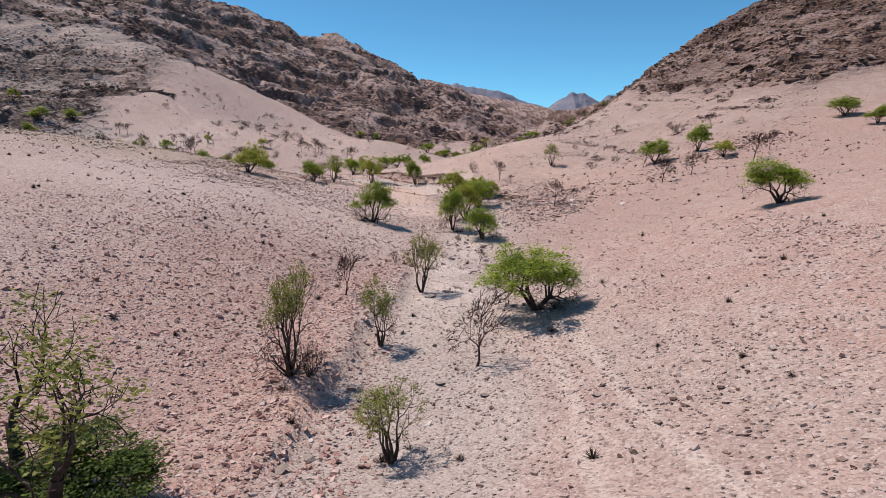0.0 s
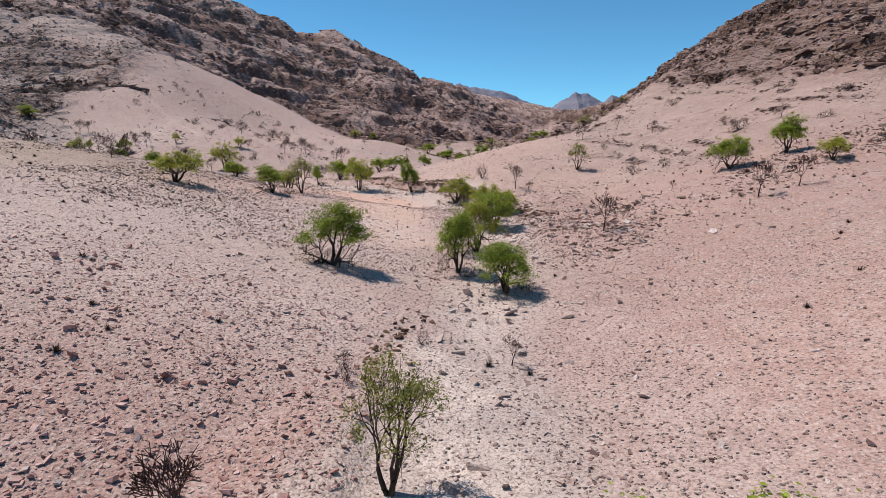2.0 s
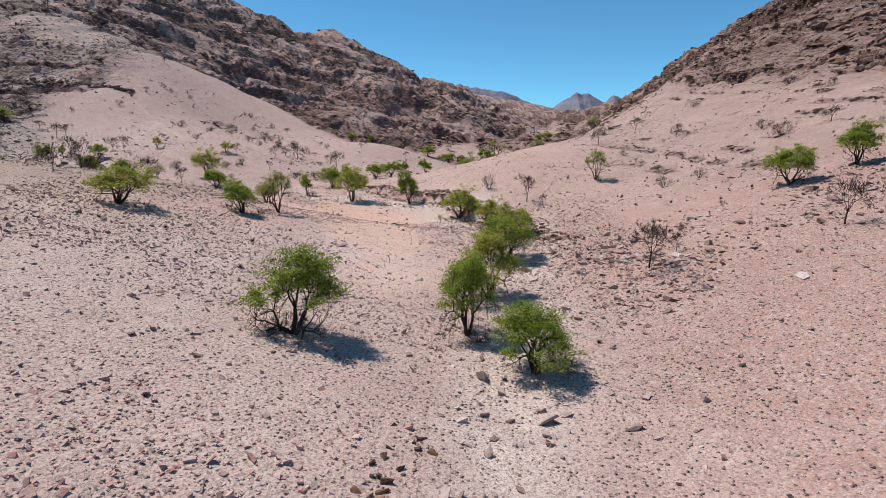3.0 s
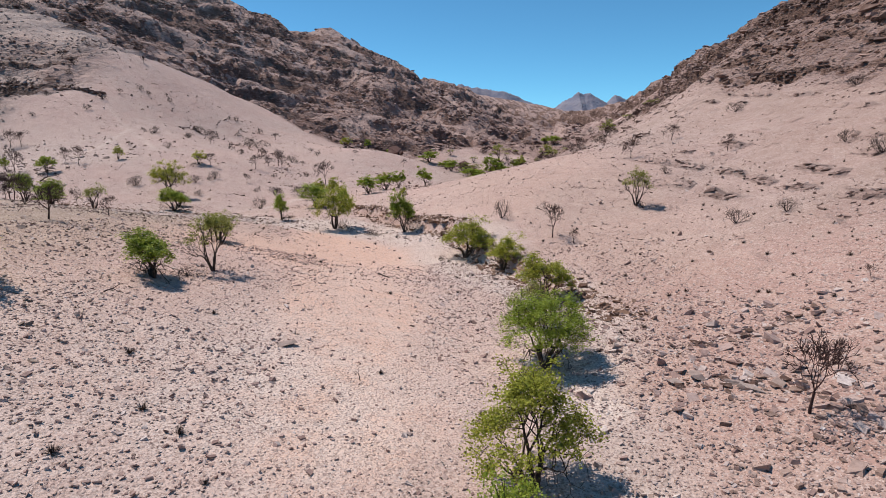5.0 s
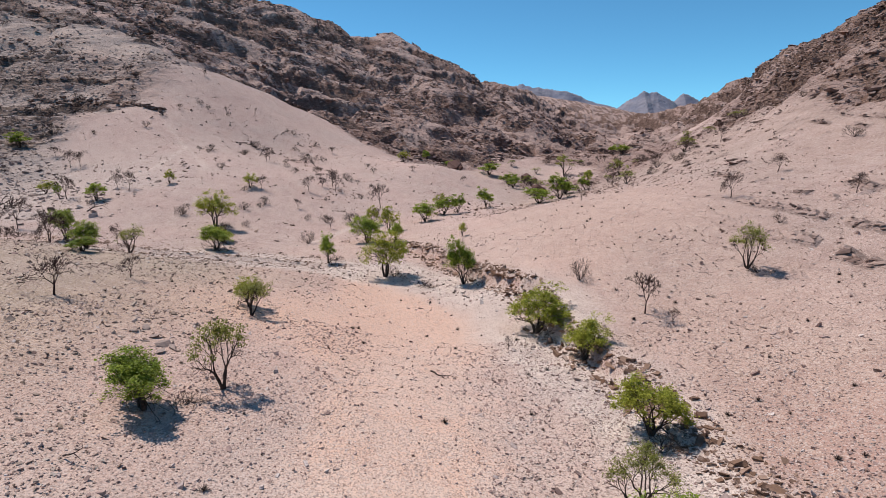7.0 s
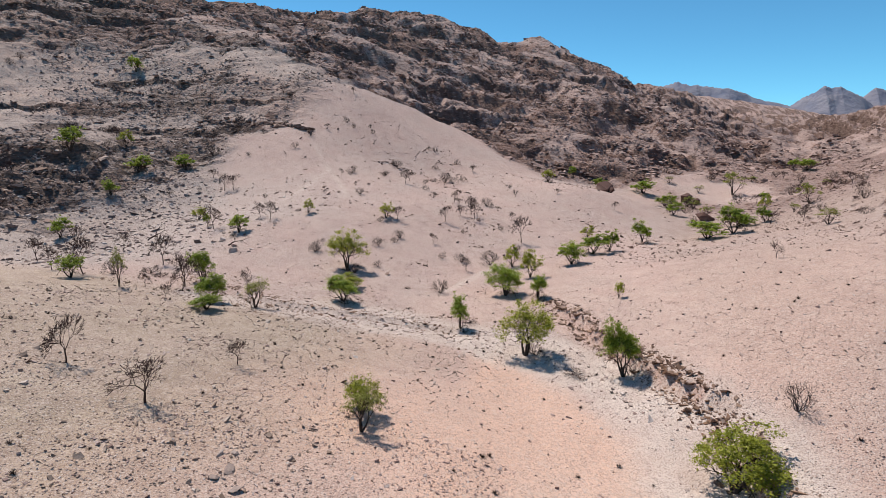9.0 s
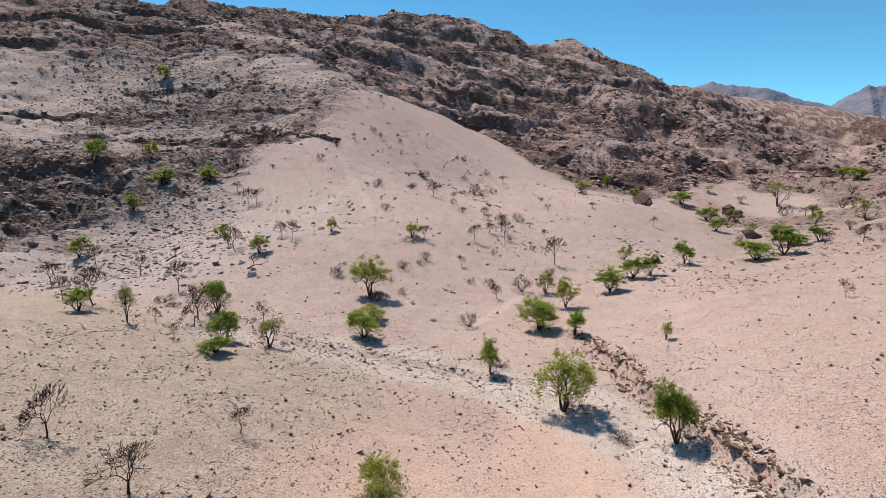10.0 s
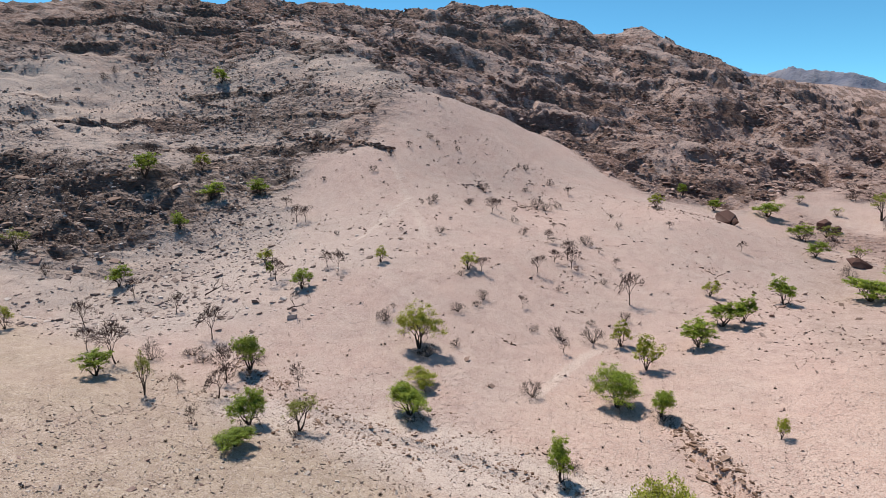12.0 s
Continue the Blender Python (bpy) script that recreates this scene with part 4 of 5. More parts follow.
for line, size, gap in HILL_LEDGES:
    for (x0, y0), (x1, y1) in zip(line[:-1], line[1:]):
        n = int(math.hypot(x1 - x0, y1 - y0) / gap)
        for i in range(n):
            f = (i + rrng.random()) / n
            place_rock("rock_slab", rrng.choice(HILLSLABS), x0 + (x1 - x0) * f + rrng.gauss(0, 0.3 * size), y0 + (y1 - y0) * f + rrng.gauss(0, max(0.5 * size, 1.1 if size < 0.85 else 0.0)), size * rrng.uniform(0.4, 1.15), math.atan2(y1 - y0, x1 - x0) + rrng.gauss(0, 0.3), rrng.gauss(0.05, 0.12), "dark jutting rock slab of a hillside ledge", "rock slabs of the hillside ledges", "rock slab", 0.1)
RIM = rock_meshes("rock", 5, 2, 0.6, BLOCK, 59)
for (x0, y0), (x1, y1) in zip([(-2.4, 36.5), (-2.2, 38.6), (-1.7, 42.2)], [(-2.2, 38.6), (-1.7, 42.2), (-1.1, 45.0)]):
    for i in range(16):
        f = rrng.random()
        place_rock("rock", rrng.choice(RIM), x0 + (x1 - x0) * f + rrng.gauss(0, 0.4), y0 + (y1 - y0) * f, rrng.uniform(0.08, 0.26), rrng.uniform(0, 6.3), rrng.gauss(0, 0.35), "reddish-brown rock on the small wash bank", "rocks of the small bank")
HUGE = rock_meshes("boulder", 3, 3, 0.8, BOULDER, 43)
for x, y, s in [(-16.6, 222.0, 2.7), (-15.0, 220.5, 1.8), (5.6, 262.0, 3.4), (8.6, 261.0, 2.0), (7.8, 209.5, 2.3)]:
    place_rock("boulder", rrng.choice(HUGE), x, y, s, rrng.uniform(0, 6.3), 0.3, "large dark brown boulder at the foot of the hill", "dark boulders", "boulder", 0.3)


# ---- trees and shrubs ----
def limbs(rng, stems, levels, tilt, spread, shrink, forks, lift, wiggle):
    """Branches from the ground up: rows of start, end, the two radii and the level; and the tips."""
    rows, tips, count = [], [], [-1]

    def grow(p, d, length, radius, level, limb):
        pieces = 3 if level < 2 else 2 if level < 4 else 1
        for _ in range(pieces):
            d = d + rng.normal(0, wiggle, 3)
            d[2] += lift
            d /= np.linalg.norm(d)
            q, r = p + d * length / pieces, radius * 0.88
            rows.append((*p, *q, radius, r, level, limb))
            if level >= levels - 2:
                tips.append((*q, *d))
            p, radius = q, r
        if level + 1 >= levels:
            return
        turns = forks[min(level, len(forks) - 1)]
        across = np.cross(d, (1.0, 0.0, 0.0) if abs(d[0]) < 0.7 else (0.0, 1.0, 0.0))
        across /= np.linalg.norm(across)
        over, start = np.cross(d, across), rng.uniform(0, 2 * np.pi)
        for i in range(turns):
            count[0] += level == 0
            a = start + 2 * np.pi * (i + rng.uniform(-0.22, 0.22)) / turns
            side = across * math.cos(a) + over * math.sin(a)
            grow(p, d * math.cos(spread) + side * math.sin(spread) * rng.uniform(0.6, 1.25), length * shrink * rng.uniform(0.8, 1.15), radius * rng.uniform(0.62, 0.8), level + 1, count[0] if level == 0 else limb)

    for s in range(stems):
        a = 2 * np.pi * (s + rng.uniform(-0.25, 0.25)) / stems
        t = tilt * rng.uniform(0.6, 1.2)
        base = np.array([math.cos(a), math.sin(a), 0]) * 0.04 * (stems > 1)
        grow(base - (0, 0, 0.08), np.array([math.cos(a) * math.sin(t), math.sin(a) * math.sin(t), math.cos(t)]), rng.uniform(0.85, 1.1), 0.07 if stems == 1 else 0.11 if stems < 4 else 0.095 if stems < 9 else 0.05, 0, -1)
    return np.array(rows), np.array(tips)


def tubes(rows, sides):
    a, b, ra, rb = rows[:, :3], rows[:, 3:6], rows[:, 6], rows[:, 7]
    d = b - a
    d /= np.linalg.norm(d, axis=1, keepdims=True) + 1e-9
    u = np.cross(d, np.where(np.abs(d[:, 2:]) > 0.9, (1.0, 0, 0), (0, 0, 1.0)))
    u /= np.linalg.norm(u, axis=1, keepdims=True)
    w = np.cross(d, u)
    ang = 2 * np.pi * np.arange(sides) / sides
    ring = u[:, None] * np.cos(ang)[None, :, None] + w[:, None] * np.sin(ang)[None, :, None]
    verts = np.concatenate([a[:, None] + ring * ra[:, None, None], b[:, None] + ring * rb[:, None, None]], 1)
    k = np.arange(sides)
    face = np.column_stack([k, (k + 1) % sides, (k + 1) % sides + sides, k + sides])
    faces = face[None] + (np.arange(len(rows)) * 2 * sides)[:, None, None]
    return verts.reshape(-1, 3), faces.reshape(-1, 4)


def leaves(rng, tips, count, size, clump):
    """Small rounded leaves in flat loose clumps round the twig ends."""
    hubs = tips[rng.integers(0, len(tips), max(40, count // 34))]
    hubs = hubs[:, :3] + hubs[:, 3:] * rng.uniform(-0.3, 0.6, (len(hubs), 1)) * clump
    own = rng.integers(0, len(hubs), count)
    wide = rng.uniform(0.6, 1.35, len(hubs))[own][:, None]
    c = hubs[own] + rng.normal(0, clump * 0.6, (count, 3)) * (1, 1, 0.6) * wide
    d = rng.normal(size=(count, 3)) * (1, 1, 0.45)
    d /= np.linalg.norm(d, axis=1, keepdims=True)
    n = rng.normal(size=(count, 3)) * 0.6 + (0, 0, 1.0)
    s = np.cross(d, n)
    s /= np.linalg.norm(s, axis=1, keepdims=True) + 1e-9
    l = size * rng.uniform(0.55, 1.4, (count, 1))
    v = np.stack([c - d * l, c + s * l * 0.6, c + d * l, c - s * l * 0.6], 1)
    return v.reshape(-1, 3), np.arange(4 * count).reshape(-1, 4)


KINDS = {
    "G": dict(name="tree", bark=BARK, leaf=GREEN, stems=4, levels=6, tilt=0.62, spread=0.74, shrink=0.76, forks=(3, 3, 3, 2), lift=0.02, wiggle=0.2, leafage=1.0, low=0.40, thick=1.0, label="green leafy desert tree with dark spreading limbs", group="green leafy trees"),
    "D": dict(name="tree", bark=BARK, leaf=DARKGREEN, stems=4, levels=6, tilt=0.7, spread=0.78, shrink=0.77, forks=(3, 3, 3, 2), lift=0.02, wiggle=0.22, leafage=1.0, low=0.2, thick=1.0, label="low dark green bush under a half-bare tree", group="dark green bushes"),
    "Y": dict(name="tree", bark=BARK, leaf=YELLOW, stems=4, levels=6, tilt=0.58, spread=0.72, shrink=0.76, forks=(3, 3, 2, 2), lift=0.03, wiggle=0.2, leafage=0.75, low=0.36, thick=1.0, label="yellow-green desert tree with dark thin limbs", group="yellow-green trees"),
    "O": dict(name="tree", bark=BARK, leaf=OLIVE, stems=4, levels=6, tilt=0.5, spread=0.5, shrink=0.77, forks=(2, 3, 3, 2), lift=0.03, wiggle=0.2, leafage=0.26, low=0.5, thick=1.1, label="sparse olive-leaved desert tree with bare dark limbs", group="sparse olive trees"),
    "T": dict(name="tree", bark=BARK, leaf=OLIVE, stems=3, levels=6, tilt=0.95, spread=0.62, shrink=0.8, forks=(2, 2, 3, 2), lift=0.05, wiggle=0.36, leafage=0.07, low=0.3, thick=1.1, label="large half-bare tree with thick dark crooked limbs", group="half-bare large trees"),
    "B": dict(name="bare_tree", bark=RUSSET, leaf=None, stems=1, levels=6, tilt=0.06, spread=0.62, shrink=0.77, forks=(4, 3, 3, 3), lift=0.04, wiggle=0.14, leafage=0, low=0, thick=1.05, label="leafless reddish-brown desert tree with fine twigs", group="leafless trees"),
    "S": dict(name="shrub", bark=GREYTWIG, leaf=None, stems=9, levels=5, tilt=0.95, spread=0.6, shrink=0.72, forks=(3, 3, 2, 2), lift=0.03, wiggle=0.2, leafage=0, low=0, thick=1.0, label="dry grey-brown twiggy shrub on stony soil", group="dry shrubs"),
    "K": dict(name="brushwood", bark=DEADTUFT, leaf=None, stems=12, levels=4, tilt=1.15, spread=0.6, shrink=0.75, forks=(3, 3, 2), lift=0.0, wiggle=0.3, leafage=0, low=0, thick=1.0, label="dark dead brushwood lying under a green tree", group="dead brushwood"),
    "R": dict(name="shrub", bark=RUSSET, leaf=None, stems=12, levels=5, tilt=1.0, spread=0.6, shrink=0.72, forks=(3, 3, 2, 2), lift=0.02, wiggle=0.22, leafage=0, low=0, thick=0.9, label="low reddish dry shrub beside the wash", group="reddish shrubs"),
}
PROTO = {}


def prototype(kind, variant, detail):
    """Trunk, branch and leaf meshes of one tree, scaled to height 1 and width 1."""
    key = (kind, variant, detail)
    if key in PROTO:
        return PROTO[key]
    s = KINDS[kind]
    rng = np.random.default_rng(sum(ord(c) for c in kind) * 100 + variant * 7)
    shown = s["levels"] - (detail < 2 and kind not in "SKRB") - (detail < 1 and kind not in "SBKR")
    rows, tips = limbs(rng, s["stems"], s["levels"], s["tilt"], s["spread"], s["shrink"], s["forks"], s["lift"], s["wiggle"])
    middle = tips[:, :2].mean(0) / tips[:, 2].mean()
    for c in (0, 3):
        rows[:, c : c + 2] -= middle * rows[:, c + 2 : c + 3]
    tips[:, :2] -= middle * tips[:, 2:3]
    rows = rows[rows[:, 8] < shown]
    reach = np.r_[tips[:, :2].ravel(), 0]
    wide = 2 * 1.04 * np.percentile(np.abs(reach), 98)
    high = 1.04 * np.percentile(tips[:, 2], 99)
    fit = np.array([1 / wide, 1 / wide, 1 / high])
    rows[:, :3] *= fit
    rows[:, 3:6] *= fit
    thick = 0.55 * s["thick"] * (1 / wide + 1 / high)
    rows[:, 6:8] = np.maximum(rows[:, 6:8] * thick, ((0.004, 0.0028, 0.0019) if s["leaf"] else (0.0046, 0.0042, 0.0036) if kind == "B" else (0.004, 0.0034, 0.003))[detail])
    tips[:, :3] *= fit
    sides = 4 if detail == 2 else 3
    if detail == 0 or kind in "SKR":
        name = "branchwork" if kind in "SKR" else "trunk"
        meshes = [(name, mesh_from(name, *tubes(rows, 3), s["bark"]))]
    else:
        meshes = [("trunk", mesh_from("trunk", *tubes(rows[rows[:, 9] < 0], 6), s["bark"], True))]
        for limb in range(int(rows[:, 9].max()) + 1):
            own = rows[rows[:, 9] == limb]
            if len(own):
                meshes.append(("limb", mesh_from("limb", *tubes(own, sides), s["bark"])))
    if s["leaf"]:
        n, size = ((17000, 0.0120), (11000, 0.0165), (3600, 0.027))[2 - detail]
        tips = tips[tips[:, 2] > s["low"]]
        meshes.append(("crown", mesh_from("crown", *leaves(rng, tips, int(n * s["leafage"]), size, 0.075), s["leaf"])))
    PROTO[key] = meshes
    return meshes


def plant(kind, x, y, h, w, rng, detail):
    s = KINDS[kind]
    w = max(w, 0.8 * h) if kind == "B" else w
    variant = rng.randrange(40) if detail == 2 else rng.randrange(5)
    ob = tagged(new(s["name"]), s["label"], s["name"].replace("_", " "), s["group"])
    for name, me in prototype(kind, variant, detail):
        part(name, me, ob)
    lean = Euler((rng.gauss(0, 0.05), rng.gauss(0, 0.05), rng.uniform(0, 6.28))).to_matrix().to_4x4()
    ob.matrix_world = Matrix.Translation((x, y, spot(x, y))) @ lean @ Matrix.Diagonal((w, w, h, 1))
    return ob


GROVE_NEAR_WASH = [
    ("S", -1.9, 36.6, 0.7, 0.7),
    ("S", -3.1, 36.4, 0.8, 0.7),
    ("B", -3.3, 37.4, 0.7, 0.6),
    ("B", 2.6, 39.6, 1.2, 1.0),
    ("O", -1.4, 14.4, 2.4, 2.0),
    ("S", -0.8, 40.6, 0.7, 0.6),
    ("Y", 2.4, 60.2, 3.8, 4.1),
    ("O", -5.5, 19.4, 4.0, 2.4),
    ("B", 1.3, 20.3, 2.9, 2.3),
    ("G", 3.5, 50.4, 2.7, 3.7),
    ("O", -2.6, 22.8, 3.0, 1.9),
    ("G", -6.3, 51.0, 3.5, 3.9),
    ("G", 4.2, 25.1, 3.1, 4.7),
    ("G", 0.9, 54.4, 3.9, 3.1),
    ("O", -1.2, 31.4, 3.4, 2.4),
    ("B", -5.0, 28.6, 2.7, 1.6),
    ("T", -7.3, 9.5, 4.3, 5.6),
    ("T", -9.4, 11.5, 3.9, 5.4),
    ("D", -7.7, 10.8, 1.3, 3.6),
    ("S", -5.5, 19.4, 1.5, 2.5),
    ("S", -4.8, 19.4, 1.1, 1.8),
]
GROVE_RIGHT_BANK = [
    ("B", 12.3, 62.8, 3.1, 2.5),
    ("B", 21.3, 72.7, 0.8, 0.7),
    ("G", 21.9, 37.1, 2.9, 4.4),
    ("S", 23.4, 90.8, 1.4, 2.3),
    ("B", 24.2, 63.3, 3.0, 2.4),
    ("B", 27.4, 63.6, 2.6, 1.3),
    ("B", 14.9, 65.3, 1.4, 1.1),
    ("Y", 33.5, 69.2, 2.0, 2.6),
    ("S", 26.7, 89.5, 1.1, 2.0),
    ("B", 34.4, 64.0, 3.2, 2.8),
    ("B", 38.0, 67.5, 2.3, 1.9),
    ("B", 43.3, 94.7, 2.0, 2.0),
    ("G", 52.6, 70.7, 2.2, 3.1),
    ("G", 27.3, 74.4, 3.1, 3.7),
    ("G", 33.2, 75.6, 3.5, 3.7),
    ("G", 54.7, 79.7, 2.6, 4.6),
]
GROVE_RIGHT_HILL_FOOT = [
    ("Y", 6.3, 81.3, 3.2, 3.7),
    ("S", 5.4, 103.6, 2.0, 2.3),
    ("B", 11.2, 95.4, 1.4, 1.1),
    ("B", 9.6, 97.3, 3.7, 3.0),
    ("O", 19.5, 104.0, 4.0, 3.4),
    ("B", 34.5, 116.3, 2.3, 1.6),
    ("B", 9.7, 137.9, 2.1, 1.3),
    ("B", 24.2, 121.5, 3.2, 1.2),
    ("B", 32.7, 130.0, 2.4, 2.4),
    ("S", 40.8, 104.4, 1.4, 2.1),
    ("O", 22.8, 171.6, 2.8, 4.0),
    ("B", 23.5, 191.2, 3.7, 3.1),
    ("G", 6.5, 187.3, 3.6, 7.2),
    ("G", 11.5, 191.7, 5.9, 6.2),
    ("G", 18.8, 202.4, 3.3, 3.7),
    ("B", 42.5, 178.2, 3.3, 3.1),
    ("G", 13.7, 201.5, 2.7, 6.5),
    ("B", 36.4, 204.5, 3.7, 3.2),
    ("O", 45.0, 211.0, 4.1, 5.5),
    ("O", 20.9, 279.0, 8.1, 8.0),
    ("O", 30.9, 221.6, 5.0, 5.8),
    ("G", 27.2, 259.7, 2.8, 3.6),
    ("Y", 23.2, 231.0, 4.0, 3.2),
    ("G", 48.9, 311.6, 4.2, 7.4),
]
GROVE_RIGHT_HILL_FOOT_B = [
    ("G", 46.4, 322.0, 3.7, 5.5),
]
GROVE_UPPER_WASH = [
    ("O", 4.4, 74.8, 2.7, 3.0),
    ("G", 4.2, 69.0, 3.3, 4.4),
    ("G", -17.1, 75.9, 2.8, 3.5),
    ("O", -15.0, 79.1, 3.8, 2.9),
    ("O", -20.1, 93.4, 2.9, 2.6),
    ("Y", 4.5, 92.9, 3.4, 3.3),
    ("B", -0.8, 94.4, 1.2, 0.7),
    ("Y", 1.4, 98.2, 4.0, 4.7),
    ("G", -5.5, 112.9, 4.9, 3.5),
    ("Y", -21.3, 95.7, 2.5, 2.7),
    ("Y", -14.3, 114.5, 5.2, 4.5),
    ("G", -21.9, 118.1, 3.4, 2.5),
    ("Y", -23.5, 69.2, 3.0, 4.3),
]
GROVE_VALLEY_HEAD = [
    ("Y", -7.0, 130.3, 2.0, 1.1),
    ("B", -29.2, 142.8, 2.2, 1.1),
    ("G", -16.6, 132.2, 2.9, 2.8),
    ("G", -20.8, 132.8, 3.6, 4.8),
    ("Y", -19.8, 143.3, 4.0, 3.3),
    ("Y", -23.9, 149.1, 3.3, 2.7),
    ("G", -5.4, 180.6, 4.2, 4.5),
    ("B", -25.7, 163.6, 5.1, 3.4),
    ("G", -15.3, 152.8, 3.4, 5.2),
    ("G", -13.1, 162.8, 3.5, 5.6),
    ("G", -10.6, 166.0, 3.4, 3.4),
    ("Y", -15.8, 177.3, 2.7, 2.8),
    ("B", -12.4, 203.0, 2.3, 1.6),
    ("G", 0.7, 213.1, 3.3, 4.2),
    ("G", -0.1, 241.7, 4.0, 6.4),
    ("G", -7.5, 266.4, 4.6, 8.5),
    ("G", -21.0, 256.3, 3.4, 4.6),
]
GROVE_LEFT_TERRACE_TREES = [
    ("B", -30.7, 87.2, 2.7, 3.3),
    ("B", -37.7, 87.8, 3.3, 1.8),
    ("B", -30.9, 95.2, 1.9, 1.6),
    ("B", -41.1, 109.5, 1.2, 1.0),
    ("B", -48.3, 105.8, 1.7, 1.1),
    ("O", -42.4, 111.6, 3.2, 2.9),
    ("O", -55.5, 106.7, 4.1, 1.7),
    ("B", -55.2, 109.7, 1.8, 0.8),
    ("G", -62.1, 106.4, 2.5, 3.0),
    ("B", -54.5, 114.4, 4.2, 2.3),
    ("B", -48.6, 118.1, 2.5, 1.8),
    ("G", -45.5, 109.1, 2.9, 3.3),
    ("S", -63.9, 113.0, 2.2, 2.7),
    ("G", -43.4, 105.8, 1.5, 3.3),
    ("B", -51.3, 110.9, 3.6, 2.5),
    ("G", -36.8, 120.0, 3.0, 4.2),
    ("G", -55.4, 118.3, 3.8, 3.2),
    ("B", -34.2, 78.3, 2.6, 1.2),
]
GROVE_SPUR_TREES = [
    ("B", -64.5, 109.7, 4.8, 2.9),
    ("B", -70.7, 110.5, 3.2, 1.3),
    ("B", -64.8, 121.3, 4.3, 2.0),
    ("Y", -43.6, 132.9, 5.4, 4.6),
    ("B", -37.8, 151.2, 1.9, 1.4),
    ("B", -62.5, 135.1, 0.8, 0.8),
    ("G", -65.5, 137.2, 2.8, 3.2),
    ("B", -71.4, 138.3, 4.3, 3.8),
    ("Y", -48.5, 155.7, 2.7, 3.0),
    ("B", -46.7, 156.4, 2.6, 2.5),
    ("B", -64.6, 144.2, 3.3, 2.1),
    ("B", -40.0, 162.9, 3.3, 1.5),
    ("B", -67.1, 144.8, 3.0, 2.1),
    ("Y", -38.8, 125.6, 2.0, 3.6),
    ("Y", -60.6, 149.6, 2.5, 2.1),
    ("B", -31.1, 178.5, 2.0, 1.4),
    ("B", -36.7, 170.3, 4.0, 1.8),
    ("B", -44.2, 180.7, 2.7, 1.7),
    ("B", -70.6, 178.3, 1.7, 1.2),
    ("B", -60.0, 190.0, 3.9, 4.4),
    ("B", -38.4, 174.0, 4.0, 2.7),
    ("S", -56.3, 208.0, 2.7, 3.5),
    ("B", -53.2, 222.6, 2.2, 3.2),
    ("Y", -32.3, 226.9, 3.4, 4.0),
]
GROVE_SPUR_TREES_B = [
    ("G", -30.3, 264.6, 3.8, 3.0),
]
GROVE_LEFT_HILL_TREES = [
    ("Y", -88.5, 110.8, 3.2, 2.2),
    ("B", -81.7, 116.3, 3.7, 2.5),
    ("B", -75.8, 124.8, 3.0, 2.0),
    ("B", -86.9, 126.2, 3.2, 2.8),
    ("G", -92.8, 127.7, 3.4, 3.3),
    ("S", -105.4, 124.0, 2.3, 2.2),
    ("O", -115.3, 124.9, 3.9, 4.8),
    ("G", -74.1, 139.9, 2.5, 1.4),
    ("G", -105.1, 147.8, 3.3, 3.3),
    ("B", -91.3, 164.1, 3.9, 3.6),
    ("B", -89.3, 164.5, 3.6, 3.2),
    ("G", -108.3, 170.9, 3.9, 5.1),
    ("Y", -82.3, 146.6, 2.4, 3.1),
    ("G", -122.5, 153.4, 5.1, 5.3),
    ("G", -111.9, 160.8, 4.1, 5.0),
    ("Y", -122.7, 167.6, 3.9, 3.7),
    ("G", -168.3, 213.9, 5.0, 5.7),
]
GROVE_UNDERGROWTH = [
    ("K", -6.9, 51.0, 0.8, 2.2),
    ("K", 1.4, 53.7, 0.7, 1.6),
    ("K", 4.6, 50.9, 0.6, 1.8),
    ("K", -5.0, 115.4, 1.5, 2.8),
    ("K", -13.4, 115.0, 1.3, 2.6),
    ("K", -15.6, 77.2, 0.5, 1.8),
    ("K", -18.2, 76.8, 0.6, 2.6),
    ("K", -35.9, 119.2, 0.8, 2.4),
    ("K", -42.9, 132.2, 0.8, 2.6),
    ("K", -20.8, 133.9, 0.7, 3.0),
    ("K", -16.2, 131.4, 0.8, 2.4),
    ("K", -21.6, 120.3, 0.6, 2.0),
    ("K", -57.0, 120.6, 0.9, 2.6),
    ("K", 6.4, 79.8, 0.9, 2.2),
    ("K", 20.0, 103.2, 0.8, 2.4),
    ("K", 4.9, 24.7, 0.5, 1.8),
    ("R", -9.6, 112.2, 0.6, 2.0),
    ("R", -8.9, 111.6, 0.4, 1.4),
    ("R", -62.5, 117.0, 1.0, 3.2),
    ("R", -60.3, 116.4, 0.7, 2.2),
]
GROVES = [GROVE_UNDERGROWTH, GROVE_NEAR_WASH, GROVE_RIGHT_BANK, GROVE_RIGHT_HILL_FOOT, GROVE_RIGHT_HILL_FOOT_B, GROVE_UPPER_WASH, GROVE_VALLEY_HEAD, GROVE_LEFT_TERRACE_TREES, GROVE_SPUR_TREES, GROVE_SPUR_TREES_B, GROVE_LEFT_HILL_TREES]
trng = random.Random(11)
for grove in GROVES:
    for kind, x, y, h, w in grove:
        plant(kind, x, y, h, w, trng, 2 if -40 < x < 30 and y < 62 or y < 80 and abs(x) < 10 else 1 if y < 140 and x > -60 else 0)


# ---- low dry shrubs on the slopes ----
def slope_shrubs(count, x0, x1, y0, y1, kinds, smallest, largest, keep, rng):
    nrng = np.random.default_rng(rng.randrange(10**6))
    for x, y in strew(count, x0, x1, y0, y1, keep, nrng):
        size = rng.uniform(smallest, largest)
        plant(rng.choice(kinds), float(x), float(y), size * rng.uniform(0.6, 0.95), size * rng.uniform(0.9, 1.4), rng, 0)


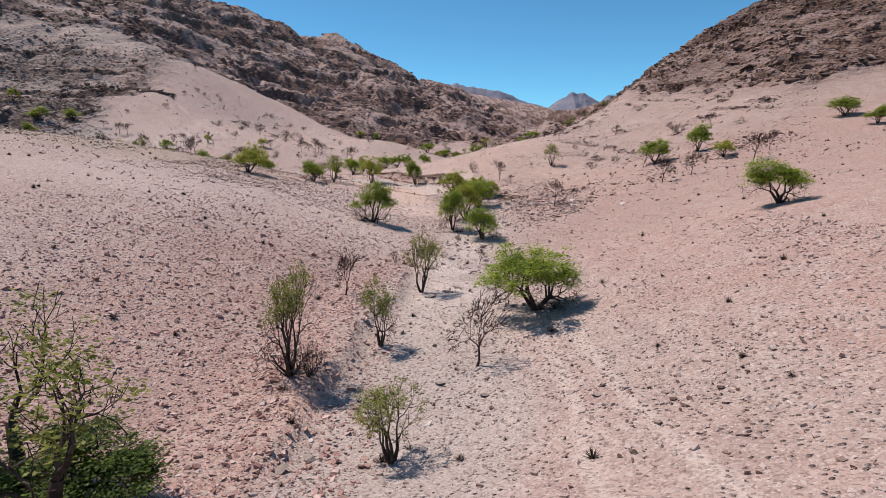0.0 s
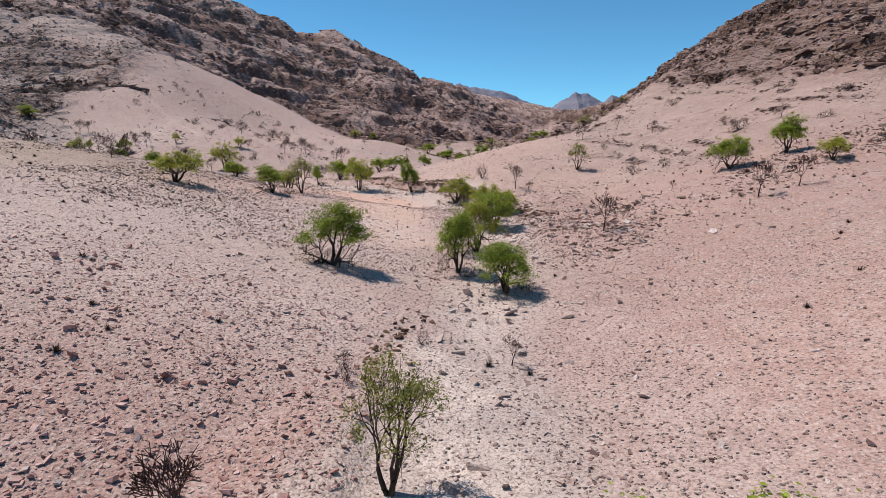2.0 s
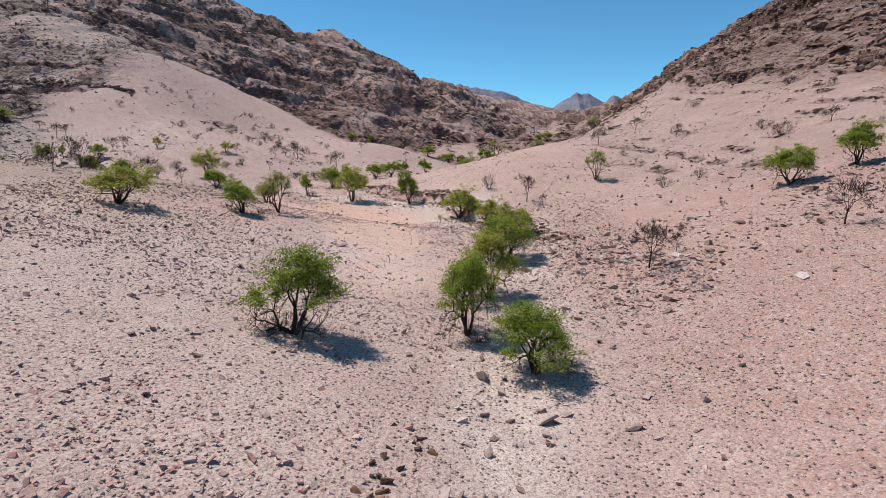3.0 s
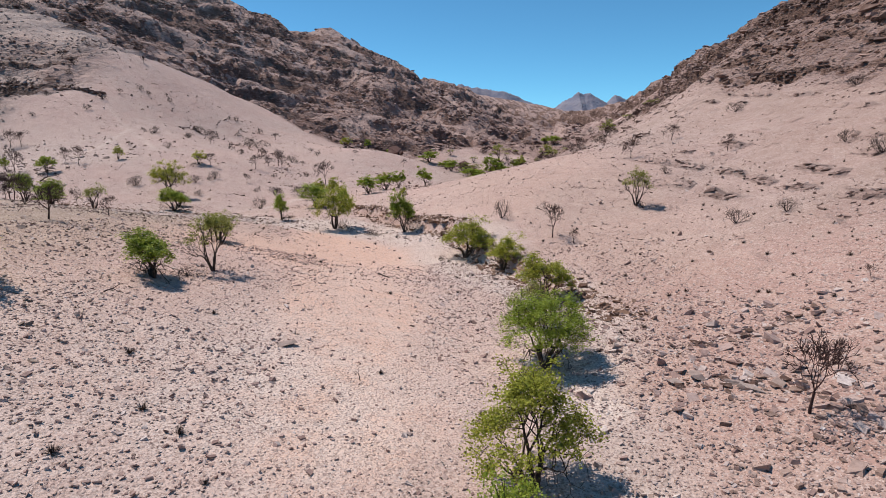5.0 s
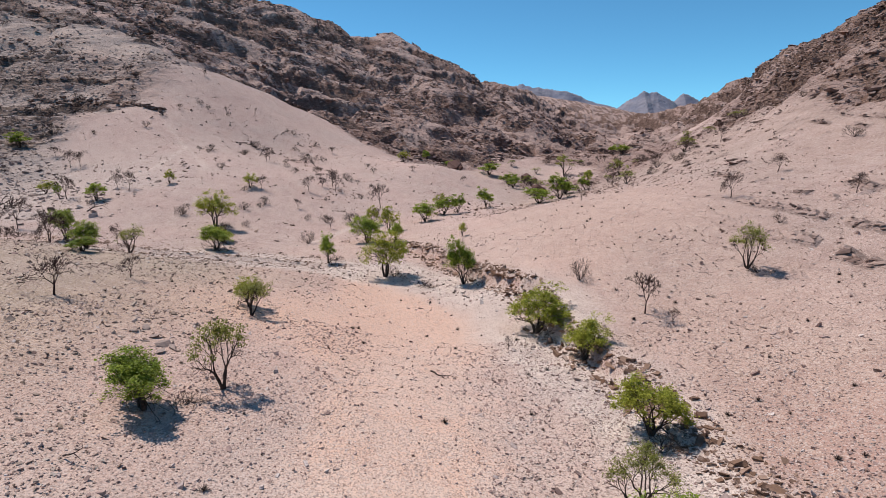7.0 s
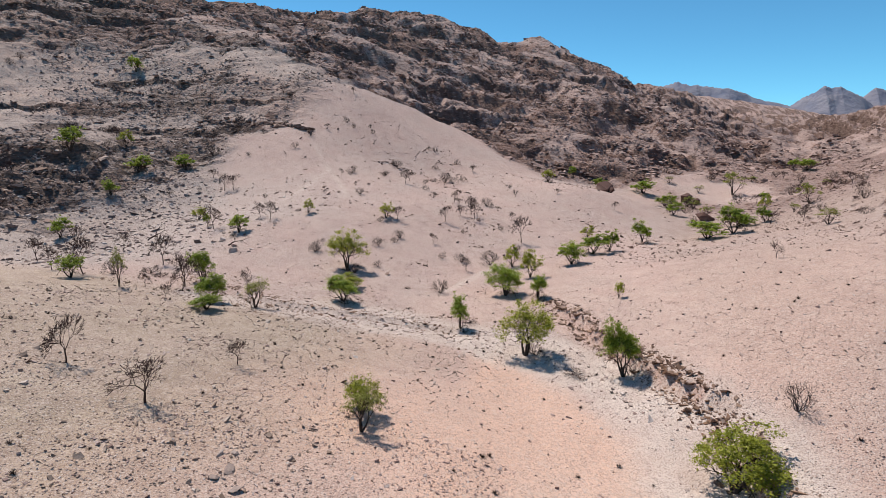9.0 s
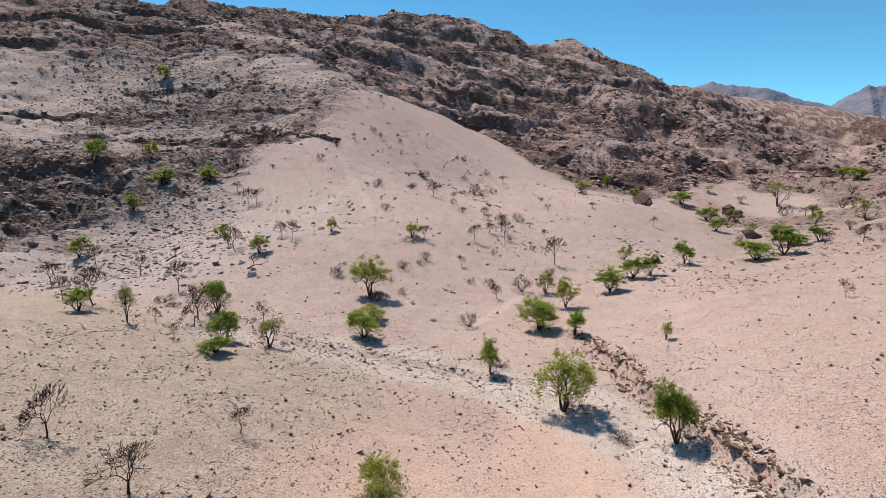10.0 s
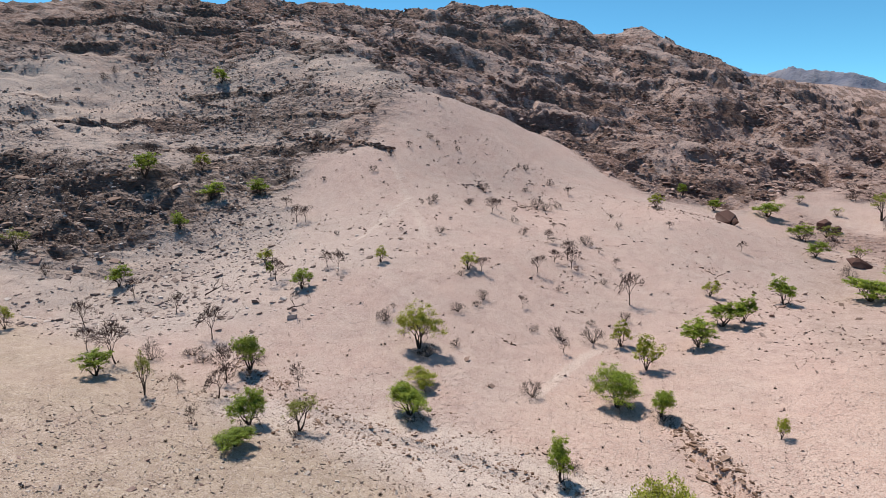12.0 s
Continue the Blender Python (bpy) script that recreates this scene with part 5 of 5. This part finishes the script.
slope_shrubs(150, -130, -25, 130, 235, "SSSB", 1.0, 2.6, lambda x, y: 0.7 * smooth(-0.5, 0.4, fbm(x, y, 30, 2, 301)), trng)
slope_shrubs(90, -215, -105, 130, 260, "BSS", 1.5, 3.5, lambda x, y: 0.8 + 0 * x, trng)
slope_shrubs(60, 25, 80, 85, 240, "BSS", 1.0, 2.4, lambda x, y: 0.6 + 0 * x, trng)
slope_shrubs(60, 0, 60, 190, 330, "BSO", 2.0, 4.5, lambda x, y: 0.8 + 0 * x, trng)


# ---- tiny dead tufts dotted over the ground ----
def tufts(name, spots, sizes, rng, material):
    z = ground(spots[:, 0], spots[:, 1])[0]
    verts = []
    for (x, y), h, s in zip(spots, z, sizes):
        n = 70
        a, r = rng.uniform(0, 2 * np.pi, n), rng.uniform(0.1, 1.0, n) ** 0.6 * s
        tip = np.column_stack([x + np.cos(a) * r, y + np.sin(a) * r, h + np.sqrt(np.maximum(0.05, 1 - (r / s) ** 2)) * s * rng.uniform(0.5, 1.1, n)])
        foot = np.column_stack([x + np.cos(a) * r * 0.2, y + np.sin(a) * r * 0.2, np.full(n, h - 0.02)])
        side = np.column_stack([-np.sin(a), np.cos(a), np.zeros(n)]) * s * 0.05
        verts.append(np.stack([foot - side, foot + side, tip], 1).reshape(-1, 3))
    v = np.concatenate(verts)
    return new(name, mesh_from(name, v, np.arange(len(v)).reshape(-1, 3), material))


p = strew(2600, -60, 45, 12, 170, lambda x, y: 0.25 + 0.6 * smooth(-0.1, 0.5, fbm(x, y, 16, 2, 311)), srng)
tagged(tufts("dead_tufts", p, srng.choice((0.08, 0.11, 0.14, 0.18, 0.24, 0.3), len(p)), srng, DEADTUFT), "small dark dead tufts dotted over the soil", "dry tufts", kind="stuff")


# ---- fallen wood ----
def dead_wood(x, y, length, seed, label, upright=False):
    rng = np.random.default_rng(seed)
    rows, _ = limbs(rng, 1, 4, 0.12, 0.55, 0.6, (2, 2), 0.0, 0.2)
    top = tagged(new("dead_stump" if upright else "fallen_log"), label, "dead wood")
    stem = rows[:, 8] < 1
    part("trunk", mesh_from("trunk", *tubes(rows[stem], 6), GREYTWIG, True), top)
    part("branches", mesh_from("branches", *tubes(rows[~stem], 4), GREYTWIG), top)
    top.matrix_world = Matrix.Translation((x, y, spot(x, y) + (0.0 if upright else 0.12 * length))) @ Euler((0 if upright else 1.45, 0, rng.uniform(0.9, 1.3))).to_matrix().to_4x4() @ Matrix.Diagonal((length * 0.6,) * 3 + (1,))


dead_wood(-77.5, 130.8, 3.2, 13, "long fallen dead branch lying on pale scree")
dead_wood(-62.4, 131.3, 3.0, 15, "long fallen dead branch lying on pale scree")
dead_wood(-5.6, 87.4, 1.5, 3, "fallen grey dead branch lying on orange sand")
dead_wood(-17.2, 71.4, 1.0, 5, "fallen grey dead branch lying on the slope")
dead_wood(-3.9, 66.4, 0.55, 7, "short dark dead stump in stony soil", True)
dead_wood(-15.9, 76.5, 0.7, 9, "short dark dead stump beside green trees", True)
